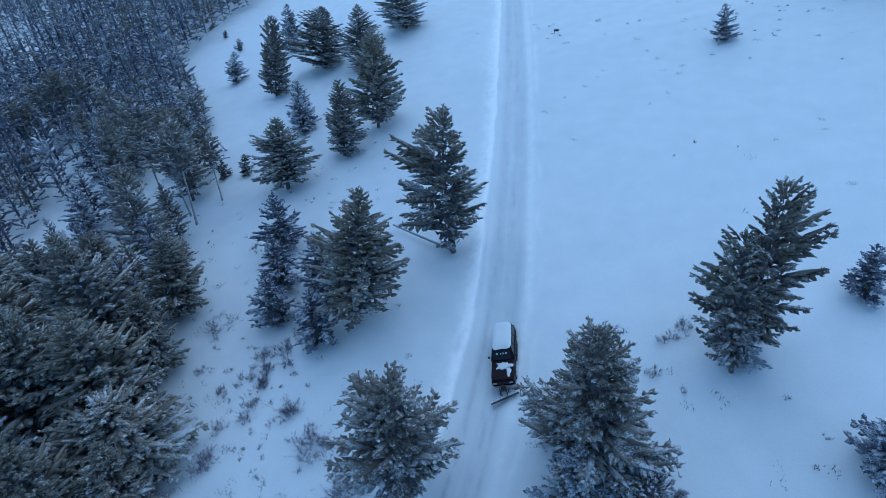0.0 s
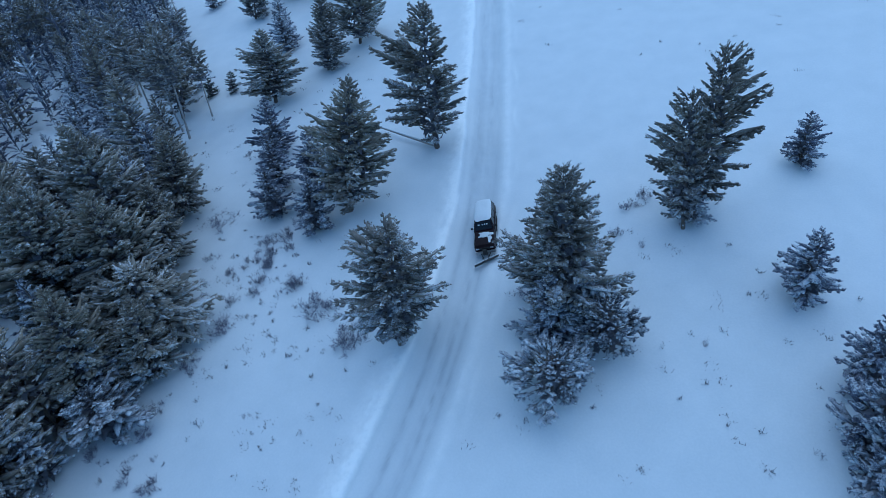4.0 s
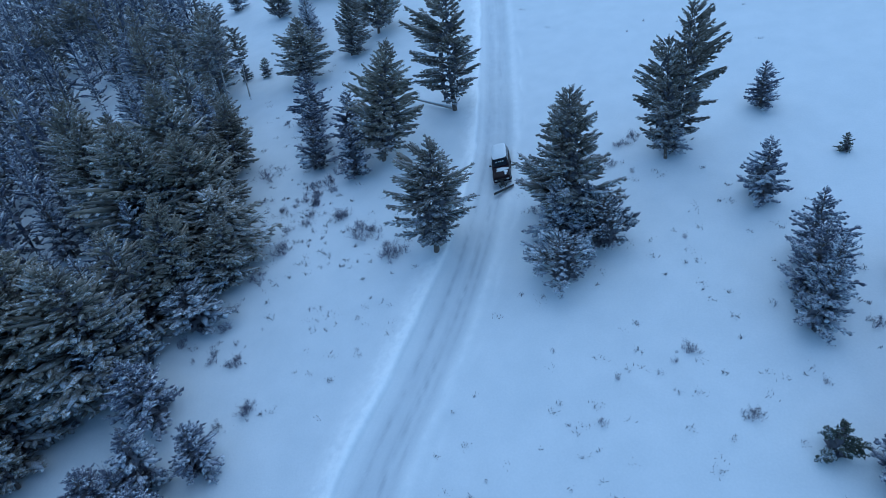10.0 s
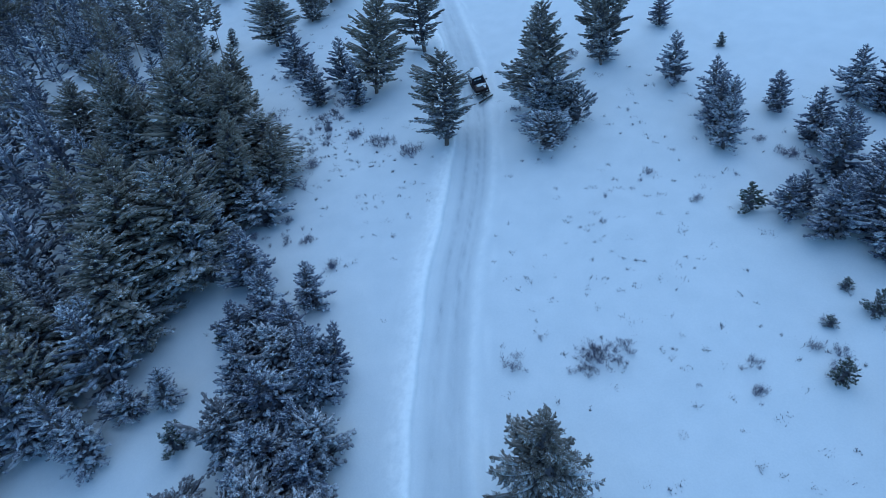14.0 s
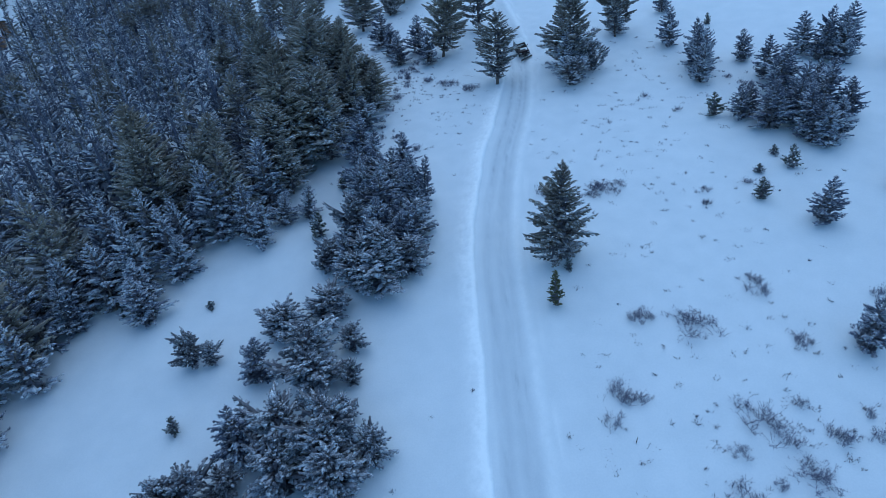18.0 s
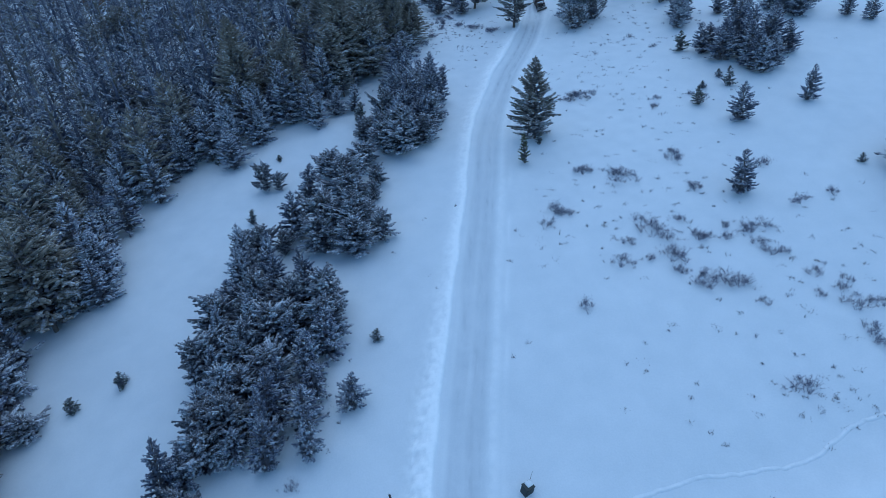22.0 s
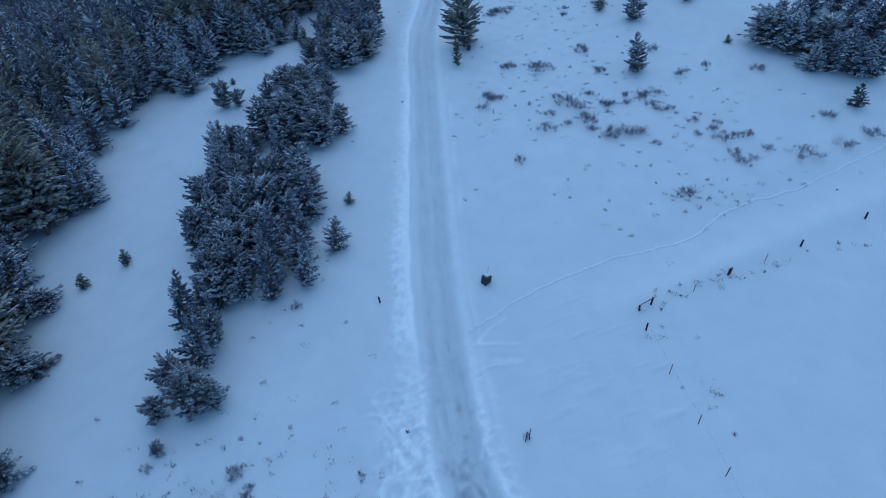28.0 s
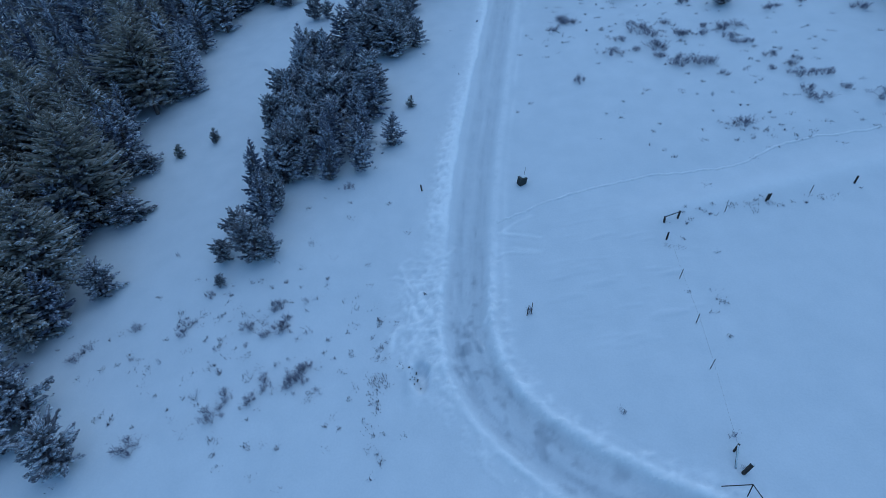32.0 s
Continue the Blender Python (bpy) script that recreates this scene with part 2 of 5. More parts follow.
def lumps(x, y, size, seed):
    """Uneven lumps between -1 and 1, of a size in metres."""
    out, amp = 0.0, 1.0
    for k in range(3):
        u, v = np.asarray(x) / size * 2 ** k + seed * 7.3, np.asarray(y) / size * 2 ** k - seed * 3.1
        i, j = np.floor(u), np.floor(v)
        fu, fv = u - i, v - j
        fu, fv = fu * fu * (3 - 2 * fu), fv * fv * (3 - 2 * fv)
        h = lambda a, b: np.modf(np.abs(np.sin(a * 12.9898 + b * 78.233 + seed * 37.7) * 43758.5453))[0] * 2 - 1
        out = out + amp * ((h(i, j) * (1 - fu) + h(i + 1, j) * fu) * (1 - fv) + (h(i, j + 1) * (1 - fu) + h(i + 1, j + 1) * fu) * fv)
        amp *= 0.55
    return out / 1.3


LINE = smooth_line(ROAD[:-2], 0.5)


def road_x(y):
    o = np.argsort(LINE[:, 1])
    return np.interp(y, LINE[o, 1], LINE[o, 0])


def road_offset(x, y):
    """Signed distance from the middle of the road, right of it (seen uphill) is positive, and the distance run along it."""
    x, y = np.ravel(x), np.ravel(y)
    d, s, run = np.full(len(x), 99.0), np.ones(len(x)), np.zeros(len(x))
    tang = np.gradient(LINE, axis=0)
    tang /= np.linalg.norm(tang, axis=1)[:, None]
    near = np.where((np.abs(x - road_x(np.clip(y, -126, 215))) < 45) & (y > -132) & (y < 215))[0]
    for c in range(0, len(near), 4000):
        i = near[c:c + 4000]
        q = (x[i][:, None] - LINE[:, 0]) ** 2 + (y[i][:, None] - LINE[:, 1]) ** 2
        k = q.argmin(1)
        v = np.stack([x[i] - LINE[k, 0], y[i] - LINE[k, 1]], -1)
        side = tang[k, 1] * v[:, 0] - tang[k, 0] * v[:, 1]
        d[i], run[i] = side, k * 0.5
    return d, run


def bump_at(d, mid, wide):
    return np.exp(-((d - mid) / wide) ** 2)


ARCS = (
    ((-39.7, -83.1), (-38.7, -82.7), (-37.0, -83.3), (-35.0, -82.9), (-33.9, -81.7)),
    ((-39.5, -83.9), (-37.6, -84.2), (-35.7, -84.0), (-34.9, -83.7)),
    ((-37.2, -85.2), (-35.9, -85.2), (-34.9, -84.3)),
    ((-36.8, -85.8), (-35.7, -85.7), (-34.8, -85.0)),
    ((-40.3, -84.8), (-38.8, -85.4), (-37.3, -85.6)),
    ((-39.7, -83.4), (-39.1, -85.6), (-38.1, -87.6), (-37.1, -89.8), (-36.5, -90.7)),
    ((-38.4, -85.8), (-37.6, -88.0), (-36.5, -90.7), (-36.0, -93.3), (-35.1, -95.0), (-34.0, -97.4)),
    ((-39.3, -85.9), (-38.6, -88.3), (-38.3, -90.3)),
    ((-38.6, -88.3), (-39.2, -90.6)),
    ((-36.7, -90.4), (-38.5, -90.8), (-39.9, -90.7), (-40.5, -91.5), (-40.7, -93.4)),
    ((-36.4, -91.7), (-38.1, -91.5)),
    ((-39.7, -93.7), (-39.6, -94.6), (-40.0, -95.2)),
    ((-29.1, -80.8), (-27.2, -81.3), (-24.9, -82.1)),
    ((-29.6, -82.6), (-27.7, -83.0), (-25.2, -84.0)),
    ((-29.8, -83.8), (-28.3, -83.4), (-25.2, -84.1)),
    ((-28.8, -80.8), (-27.4, -79.7), (-25.2, -78.9)),
    ((-31.2, -90.2), (-31.9, -91.6)),
    ((-34.3, -86.3), (-34.4, -88.6), (-33.7, -91.4), (-32.4, -94.2)),
)


def near_arcs(x, y):
    """Distance to the nearest ridge of snow that wheels and plough left in the turning place."""
    d = np.full(len(x), 99.0)
    i = np.where((x > -42) & (x < -14) & (y > -112) & (y < -74))[0]
    for arc in ARCS:
        p = np.array(arc)
        s = np.append(0, np.cumsum(np.hypot(*np.diff(p, axis=0).T)))
        w = np.arange(0, s[-1], 0.15)
        q = np.stack([np.interp(w, s, p[:, 0]), np.interp(w, s, p[:, 1])], -1)
        if len(i):
            d[i] = np.minimum(d[i], np.sqrt(((x[i][:, None] - q[:, 0]) ** 2 + (y[i][:, None] - q[:, 1]) ** 2).min(1)))
    return d


def ground_shape(x, y):
    """Height of the snow, and its brightness: freshly turned snow, plus highlights painted on ridges and lumps."""
    x, y = np.asarray(x, float), np.asarray(y, float)
    shape = x.shape
    x, y = x.ravel(), y.ravel()
    d, run = road_offset(x, y)
    z = hill(x, y) + 0.12 * waves(x, y, 17, 9, 1) + 0.015 * waves(x, y, 4, 9, 2)
    rough = 1.5 * lumps(x, y, 0.55, 3)
    quiet = 1 - 0.75 / (1 + np.exp(np.clip((y + 80) / 1.5, -40, 40)))
    heavy = quiet * np.clip(0.8 + 0.3 * np.sin(run / 9.0) * np.sin(run / 23.0 + 1) + 0.35 * bump_at(y, 5, 16), 0.4, 1.3)
    mid = -2.55 - 0.35 * heavy + 0.15 * waves(x, y, 6, 6, 8) + 0.06 * lumps(x, y, 0.9, 31)
    off = d - mid
    crest = np.exp(-(off / 0.3) ** 2)
    left = np.where(off > 0, np.exp(-(np.clip(off, 0, 9) / 0.34) ** 4), np.exp(-(np.clip(-off, 0, 9) / (1.0 + 0.8 * heavy)) ** 2))
    right = bump_at(d, 2.6 + 0.12 * waves(x, y, 5, 6, 9), 0.55)
    lip = bump_at(d, 3.7 + 0.25 * waves(x, y, 9, 6, 10), 0.28) * np.clip(0.5 + 0.9 * waves(x, y, 14, 6, 12), 0, 1)
    old = bump_at(d, -4.2, 0.9) * bump_at(y, -72, 14)
    z = z + left * heavy * (0.4 + 0.06 * rough) + right * (0.13 + 0.035 * rough) + lip * 0.07 + old * (0.12 + 0.09 * rough)
    bed = 1 / (1 + np.exp((np.minimum(np.abs(d), 9) - 1.8) * 6))
    ruts = bump_at(np.abs(d), 0.85, 0.25)
    z = z - bed * (0.2 + 0.02 * rough) - bed * ruts * 0.05 + bed * bump_at(d, 0.0, 0.2) * 0.02
    low = 1 / (1 + np.exp(np.clip((y + 84) / 1.5, -40, 40)))
    ridge = low * (bump_at(d, 2.45 + 0.12 * waves(x, y, 5, 6, 41), 0.4) + 0.8 * bump_at(d, -2.5 + 0.12 * waves(x, y, 5, 6, 42), 0.4))
    spill = low * np.clip(1.6 - np.abs(np.abs(d) - 3.1), 0, 1) * np.clip(lumps(x, y, 0.55, 43) * 1.6 - 0.15, 0, 1)
    z = z + ridge * (0.2 + 0.08 * rough) + spill * 0.13
    churn = np.exp(-(((x + 37.9) / 2.7) ** 2 + ((y + 91) / 7.5) ** 2) ** 2) * (1 - bed)
    z = z + churn * (0.05 + 0.07 * rough)
    arc = near_arcs(x, y)
    broken = np.clip(0.55 + 0.8 * lumps(x, y, 1.8, 11), 0, 1)
    arc = arc + 0.1 * lumps(x, y, 0.6, 12)
    z = z + 0.12 * broken * np.exp(-(arc / 0.16) ** 2) - 0.05 * broken * np.exp(-((arc - 0.4) / 0.16) ** 2)
    pit = np.exp(-(((x + 38.1) / 0.75) ** 2 + ((y + 96.2) / 1.4) ** 2) ** 2.5)
    z = z - pit * (1.0 + 0.12 * rough) + np.exp(-(((x + 39.0) / 0.6) ** 2 + ((y + 96.5) / 1.8) ** 2)) * 0.35
    line = y - (-81.2 + 0.16 * (x + 10.0))
    along = 1 / (1 + np.exp(np.clip(-(x + 10.0 + 4) / 2, -40, 40))) / (1 + np.exp(np.clip((x - 60) / 8, -40, 40)))
    z = z + along * (0.35 * bump_at(line, 1.0, 1.6) - 0.3 * bump_at(line, 5.5, 2.6))
    # relief barely shows in even light, so arcs and churned lumps are painted brighter
    fresh_lit = left * quiet * np.clip(0.78 + 0.4 * crest + 0.24 * lumps(d * 1.2, run * 0.4, 1.0, 33) + 0.14 * rough, 0.1, 1) + right * (0.3 + 0.08 * rough) + lip * 0.3 + old * (0.4 + 0.3 * rough) + churn * np.clip(0.2 + 0.45 * rough, 0, 0.7) + 0.55 * (0.2 + 0.8 * broken) * np.exp(-(arc / 0.17) ** 2) + ridge * (0.34 + 0.14 * rough) + spill * 0.4
    # the last term paints a lit crest on the drift along the fence
    fresh_lit = fresh_lit + bed * (0.25 * bump_at(d, -1.75, 0.3) + 0.1 * bump_at(d, 0.0, 0.3)) + 0.3 * along * bump_at(line, 0.6, 1.0)
    drifts = np.exp(-(((x + 17.5) / 7) ** 2 + ((y + 88) / 9) ** 2) ** 2) * np.clip(np.abs(d) - 3, 0, 1)
    z = z + drifts * 0.16 * np.clip(lumps(x * 0.22 + y * 0.05, y - 0.12 * x, 0.8, 14) - 0.15, 0, 1)
    tyre = bump_at(np.abs(d + 0.15), 0.8, 0.22) + 0.7 * bump_at(d, 1.45, 0.16) + 0.4 * bump_at(d, 0.25, 0.12)
    worn = bed * tyre * np.clip(0.25 + 0.75 * bump_at(y, 18, 20) + 0.5 * lumps(x * 2.5, y * 0.3, 1.5, 17), 0, 1) * np.clip(0.4 + 0.5 * lumps(x * 1.5, y * 0.4, 0.6, 19), 0, 1) * 0.65
    worn = worn + bed * np.clip(0.2 + 0.1 * lumps(d * 1.6, run * 0.15, 1.0, 49), 0.05, 0.4)
    worn = worn + 0.5 * low * bed * np.clip(1.7 * lumps(x, y, 1.3, 47) - 0.5, 0, 1) + 0.22 * low * bed * np.clip(1.5 * lumps(d * 2.2, run * 0.5, 1.0, 48), 0, 1)
    return z.reshape(shape), np.clip(fresh_lit, 0, 1).reshape(shape), np.clip(worn, 0, 1).reshape(shape)


def ground_z(x, y):
    return ground_shape(x, y)[0]


def ground_at(x, y):
    return float(ground_z(np.array([x]), np.array([y]))[0])


def stretch(a, b, first, grow, last):
    """Steps that widen from a towards b."""
    out, p, s = [], a, first
    while abs(p - a) < abs(b - a):
        p += s if b > a else -s
        out.append(p)
        s = min(s * grow, last)
    return out


def sheet(name, x, y, z, faces, mat, flat=False, fresh_lit=None, worn=None):
    me = bpy.data.meshes.new(name)
    used = np.unique(faces)
    back = np.full(x.size, -1)
    back[used] = np.arange(len(used))
    f = back[faces]
    me.vertices.add(len(used))
    me.vertices.foreach_set("co", np.stack([x.ravel()[used], y.ravel()[used], z.ravel()[used]], -1).astype(np.float32).ravel())
    me.loops.add(f.size)
    me.loops.foreach_set("vertex_index", f.astype(np.int32).ravel())
    me.polygons.add(len(f))
    me.polygons.foreach_set("loop_start", np.arange(0, f.size, f.shape[1], dtype=np.int32))
    me.polygons.foreach_set("use_smooth", np.full(len(f), not flat))
    me.update(calc_edges=True)
    if fresh_lit is not None:
        me.attributes.new("fresh_lit", "FLOAT", "POINT").data.foreach_set("value", fresh_lit.ravel()[used].astype(np.float32))
    if worn is not None:
        me.attributes.new("worn", "FLOAT", "POINT").data.foreach_set("value", worn.ravel()[used].astype(np.float32))
    me.materials.append(mat)
    return new(name, me)


cols = np.array(sorted(list(np.arange(-7, 4.01, 0.17)) + stretch(4, 26, 0.32, 1, 1) + stretch(-7, -26, 0.45, 1, 1)
                       + stretch(26, 90, 2.2, 1.05, 5) + stretch(-26, -90, 2.2, 1.05, 5) + stretch(90, 3000, 2, 1.25, 400) + stretch(-90, -3000, 2, 1.25, 400)))
lines = np.array(sorted(list(np.arange(-122, -110, 0.4)) + list(np.arange(-110, -78, 0.16)) + list(np.arange(-78, -56, 0.24)) + list(np.arange(-56, 62, 0.33)) + list(np.arange(62, 120, 0.42)) + stretch(120, 3000, 0.6, 1.12, 300) + stretch(-122, -3000, 0.6, 1.25, 300)))
mid = np.where(lines > -97, road_x(np.clip(lines, -97, 200)), road_x(-97.0))
GX, GY = cols[None, :] + mid[:, None], np.repeat(lines[:, None], len(cols), 1)
GZ, GF, GW = ground_shape(GX, GY)
idx = np.arange(GX.size).reshape(GX.shape)
quads = np.stack([idx[:-1, :-1], idx[:-1, 1:], idx[1:, 1:], idx[1:, :-1]], -1).reshape(-1, 4)
offs = road_offset(GX[:-1, :-1] + 0.08, GY[:-1, :-1] + 0.2)[0]
on_road = np.abs(offs) < 2.25
tagged(sheet("ground", GX, GY, GZ, quads[~on_road], SNOW, fresh_lit=GF), "open hillside under smooth blue-shaded snow", "ground", kind="structure")
tagged(sheet("road", GX, GY, GZ, quads[on_road], PACKED, fresh_lit=GF, worn=GW), "ploughed track of packed snow with wheel ruts", "road", kind="structure")

# ---- trees ----


def part(name, mesh, mat, parent, label=""):
    ob = new(name, mesh)
    if mat and not mesh.materials:
        mesh.materials.append(mat)
    ob.parent = parent
    return tagged(ob, label)


def mesh_of(name, verts, faces, smooth=False):
    me = bpy.data.meshes.new(name)
    me.from_pydata([tuple(v) for v in verts], [], faces)
    if smooth:
        me.polygons.foreach_set("use_smooth", [True] * len(me.polygons))
    me.update()
    return me


def unit(v):
    return v / np.maximum(np.linalg.norm(v, axis=-1, keepdims=True), 1e-6)


def sprays(g, at, way, length, width):
    """Needle sprays as narrow blades: points (n,3), directions (n,3), sizes (n)."""
    n = len(at)
    side = unit(np.cross(way, g.normal(size=(n, 3)) * 0.5 + [0, 0, 1.0])) * width[:, None] / 2
    back = at + way * (length * 0.12)[:, None]
    v = np.stack([back + side, back - side, at + way * length[:, None]], 1).reshape(-1, 3)
    return v, np.arange(n * 3).reshape(-1, 3)


def fast_mesh(name, v, f):
    me = bpy.data.meshes.new(name)
    me.vertices.add(len(v))
    me.vertices.foreach_set("co", v.astype(np.float32).ravel())
    me.loops.add(f.size)
    me.loops.foreach_set("vertex_index", f.astype(np.int32).ravel())
    me.polygons.add(len(f))
    me.polygons.foreach_set("loop_start", np.arange(0, f.size, f.shape[1], dtype=np.int32))
    me.update(calc_edges=True)
    return me


def limb(verts, faces, a, b, ra, rb, sides=5, bend=None):
    """A tapered limb from a to b, added to the lists."""
    a, b = np.array(a, float), np.array(b, float)
    w = unit(b - a)
    u = unit(np.cross(w, [0.31, 0.93, 0.2]))
    t = np.cross(w, u)
    rings = [(a, ra), (b, rb)] if bend is None else [(a, ra), ((a + b) / 2 + np.array(bend), (ra + rb) / 2), (b, rb)]
    o = len(verts)
    for c, r in rings:
        for k in range(sides):
            ang = 6.28318 * k / sides
            verts.append(c + r * (np.cos(ang) * u + np.sin(ang) * t))
    for i in range(len(rings) - 1):
        for k in range(sides):
            j = (k + 1) % sides
            faces.append((o + i * sides + k, o + i * sides + j, o + (i + 1) * sides + j, o + (i + 1) * sides + k))
    faces.append(tuple(o + (len(rings) - 1) * sides + k for k in range(sides)))


def spindles(g, a, b, fat):
    """Solid feathers of needles from a (n,3) to b (n,3): four-sided, thickest past the middle, a little flattened, `fat` (n) in reach."""
    n = len(a)
    w = unit(b - a)
    side = unit(np.cross(w, np.array([0, 0, 1.0]) + g.normal(size=(n, 3)) * 0.15))
    top = np.cross(side, w)
    mid = a + (b - a) * g.uniform(0.5, 0.72, n)[:, None]
    turn = g.uniform(0, 1.57, n)
    ring = []
    for k in range(4):
        r = fat * g.uniform(0.75, 1.2, n)
        ring.append(mid + w * (g.normal(size=n) * 0.12 * fat)[:, None] + side * (np.cos(turn + 1.5708 * k) * r)[:, None] + top * (np.sin(turn + 1.5708 * k) * r * 0.72)[:, None])
    v = np.stack([a, *ring, b], 1).reshape(-1, 3)
    one = np.array([[0, 2, 1], [0, 3, 2], [0, 4, 3], [0, 1, 4], [5, 1, 2], [5, 2, 3], [5, 3, 4], [5, 4, 1]])
    return v, (one[None] + 6 * np.arange(n)[:, None, None]).reshape(-1, 3)


def crown_mesh(g, axis, tall, wide, bare, boughs, twigs, per_twig, spray, profile, droop, lopsided, limbs=None, shell=300, whorl=6, slim=0.33, side_shoots=8, plump=1.0, inside=0.2, core=0.0):
    """A crown: whorls of upswept boughs, each with side shoots as solid feathers bristling with sprays, round a dense dark inside. Gives its points, triangles and materials."""
    at, way, size, fa, fb, fat = [], [], [], [], [], []
    turn, side, ph = g.uniform(0, 6.28), g.uniform(0, 6.28), g.uniform(0, 6.28, 3)
    levels = max(2, boughs // whorl)
    up = np.array([0, 0, 1.0])
    for i in range(boughs):
        h = min(1.0, (i // whorl + g.uniform(0, 0.55)) / levels) ** 0.85 if whorl > 1 else min(1.0, (i + g.uniform(0, 1)) / boughs) ** 0.85
        z = tall * (bare + (0.975 - bare) * h)
        turn += 2.4 + g.normal() * 0.35
        lump = 1 + 0.16 * np.sin(2 * turn + 5 * h + ph[0]) + 0.14 * np.sin(3 * turn - 9 * h + ph[1])
        reach = max(0.16, wide * profile(h) * g.uniform(0.78, 1.05) * lump * (1 + lopsided * np.cos(turn - side)))
        out = np.array([np.cos(turn), np.sin(turn), 0])
        cross = np.array([-out[1], out[0], 0])
        rise = 0.6 * h - droop * (1 - h) + g.normal() * 0.08
        curl = g.uniform(0.12, 0.38)
        root = axis(z)
        line = lambda f: root + out * (reach * f)[:, None] + up * (reach * (rise * f + curl * f * f))[:, None]
        if limbs is not None and i % 2 == 0:
            limb(*limbs, root, line(np.array([0.85]))[0], 0.012 * reach + 0.012, 0.006, 3)
        m = max(1, int(round(side_shoots * (0.3 + 0.7 * reach / wide))))
        fk = inside + (1 - inside) * ((np.arange(m) + g.uniform(0.2, 0.8, m)) / m) ** 0.8
        sk = np.where((np.arange(m) + i) % 2 == 0, 1.0, -1.0) * g.uniform(0.6, 1.3, m)
        fk[-1], sk[-1] = 0.9, g.normal() * 0.2
        away = unit(out * 0.8 + cross * sk[:, None] + up * (g.normal(size=m) * 0.14 + 0.16 + 0.3 * curl)[:, None])
        far = (reach * 0.36 * (1.06 - fk) + 0.13 * reach ** 0.5) * g.uniform(0.8, 1.2, m)
        foot = line(fk)
        # the bough's own feather, then its side shoots
        start = max(0.1, inside - 0.1)
        fa += [line(np.array([start])), foot - away * (0.25 * far)[:, None]]
        fb += [line(np.array([1.0])), foot + away * far[:, None]]
        thick = np.minimum(0.16 * far + 0.07, 0.24) * plump
        fat += [np.array([0.05 * reach + 0.06]) * plump, thick]
        nt = max(m, int(twigs * (0.2 + 0.8 * reach / wide)))
        k = np.arange(nt) % m
        u = g.uniform(-0.1, 1.0, nt)
        base = foot[k] + away[k] * (far[k] * u)[:, None] + g.normal(size=(nt, 3)) * (thick[k] * 0.5 * (1.1 - 0.8 * np.abs(u)))[:, None]
        d = unit(away[k] + up * (g.normal(size=nt) * 0.25 + 0.3)[:, None])
        w = unit(d[:, None, :] + g.normal(size=(nt, per_twig, 3)) * 0.5)
        long = spray * g.uniform(0.8, 1.15, nt)[:, None] * g.uniform(0.7, 1.15, (nt, per_twig))
        at.append((base[:, None, :] - w * (long * 0.25)[..., None]).reshape(-1, 3))
        way.append(w.reshape(-1, 3))
        size.append(long.reshape(-1))
    n = 14
    at.append(axis(tall) + np.stack([g.normal(size=n) * 0.04, g.normal(size=n) * 0.04, -tall * g.uniform(0, 0.09, n)], -1))
    way.append(unit(np.stack([g.normal(size=n), g.normal(size=n), np.full(n, 1.6)], -1)))
    size.append(spray * g.uniform(0.7, 1.1, n))
    at, way, size = np.concatenate(at), np.concatenate(way), np.concatenate(size)
    # the dense inside of the crown: overlapping twigs lying along its slope
    h = g.random(shell * 3) ** 1.3
    reach = np.array([profile(v) for v in h]) * wide
    keep = g.random(len(h)) < reach / wide
    h, reach = h[keep][:shell], reach[keep][:shell]
    a = g.uniform(0, 6.283, len(h))
    out = np.stack([np.cos(a), np.sin(a), np.zeros(len(h))], -1)
    rad = reach * g.uniform(0.1, 0.4, len(h)) * (1 + lopsided * np.cos(a - side))
    mid = np.array([axis(tall * (bare + (0.93 - bare) * v)) for v in h])
    w = unit(out * 0.75 + [0, 0, -0.5] + g.normal(size=(len(h), 3)) * 0.5)
    big = np.minimum(0.7, reach * 0.45 + 0.1) * g.uniform(0.7, 1.2, len(h))
    if core:
        fa.append(axis(tall)[None])
        fb.append(axis(0.04 * tall)[None])
        fat.append(np.array([core * wide]))
    v1, f1 = spindles(g, np.concatenate(fa), np.concatenate(fb), np.concatenate(fat))
    v2, f2 = sprays(g, at, way, size, size * slim)
    v3, f3 = sprays(g, mid + out * rad[:, None] - w * big[:, None] * 0.5, w, big, big * 0.8)
    v = np.concatenate([v1, v2, v3])
    v[:, 2] = np.maximum(v[:, 2], 0.03)
    mark = np.zeros(len(f1) + len(f2) + len(f3), np.int32)
    mark[len(f1) + len(f2):] = 1
    return v, np.concatenate([f1, f2 + len(v1), f3 + len(v1) + len(v2)]), mark


def conifer_meshes(seed, tall, wide, bare, boughs, twigs, per_twig, spray, profile, droop, lopsided=0.12, base_r=0.016, **more):
    """Trunk with limbs, and crown, of a conifer. profile(h) gives the crown's reach at the height h (0 to 1 over the crown)."""
    g = np.random.default_rng(seed)
    tv, tf = [], []
    sway = g.normal(size=2) * 0.012 * tall
    axis = lambda z: np.array([sway[0] * np.sin(z / tall * 3), sway[1] * np.sin(z / tall * 2.4), z])
    r = lambda z: tall * base_r * max(0.0, 1 - z / tall) ** 0.8 + 0.012
    for i in range(6):
        a, b = tall * i / 6, tall * (i + 1) / 6
        limb(tv, tf, axis(a - (0.4 if i == 0 else 0)), axis(b), r(a) * (1.25 if i == 0 else 1), r(b), 7)
    v, f, mark = crown_mesh(g, axis, tall, wide, bare, boughs, twigs, per_twig, spray, profile, droop, lopsided, (tv, tf), **more)
    crown = fast_mesh("crown", v, f)
    crown.polygons.foreach_set("material_index", mark)
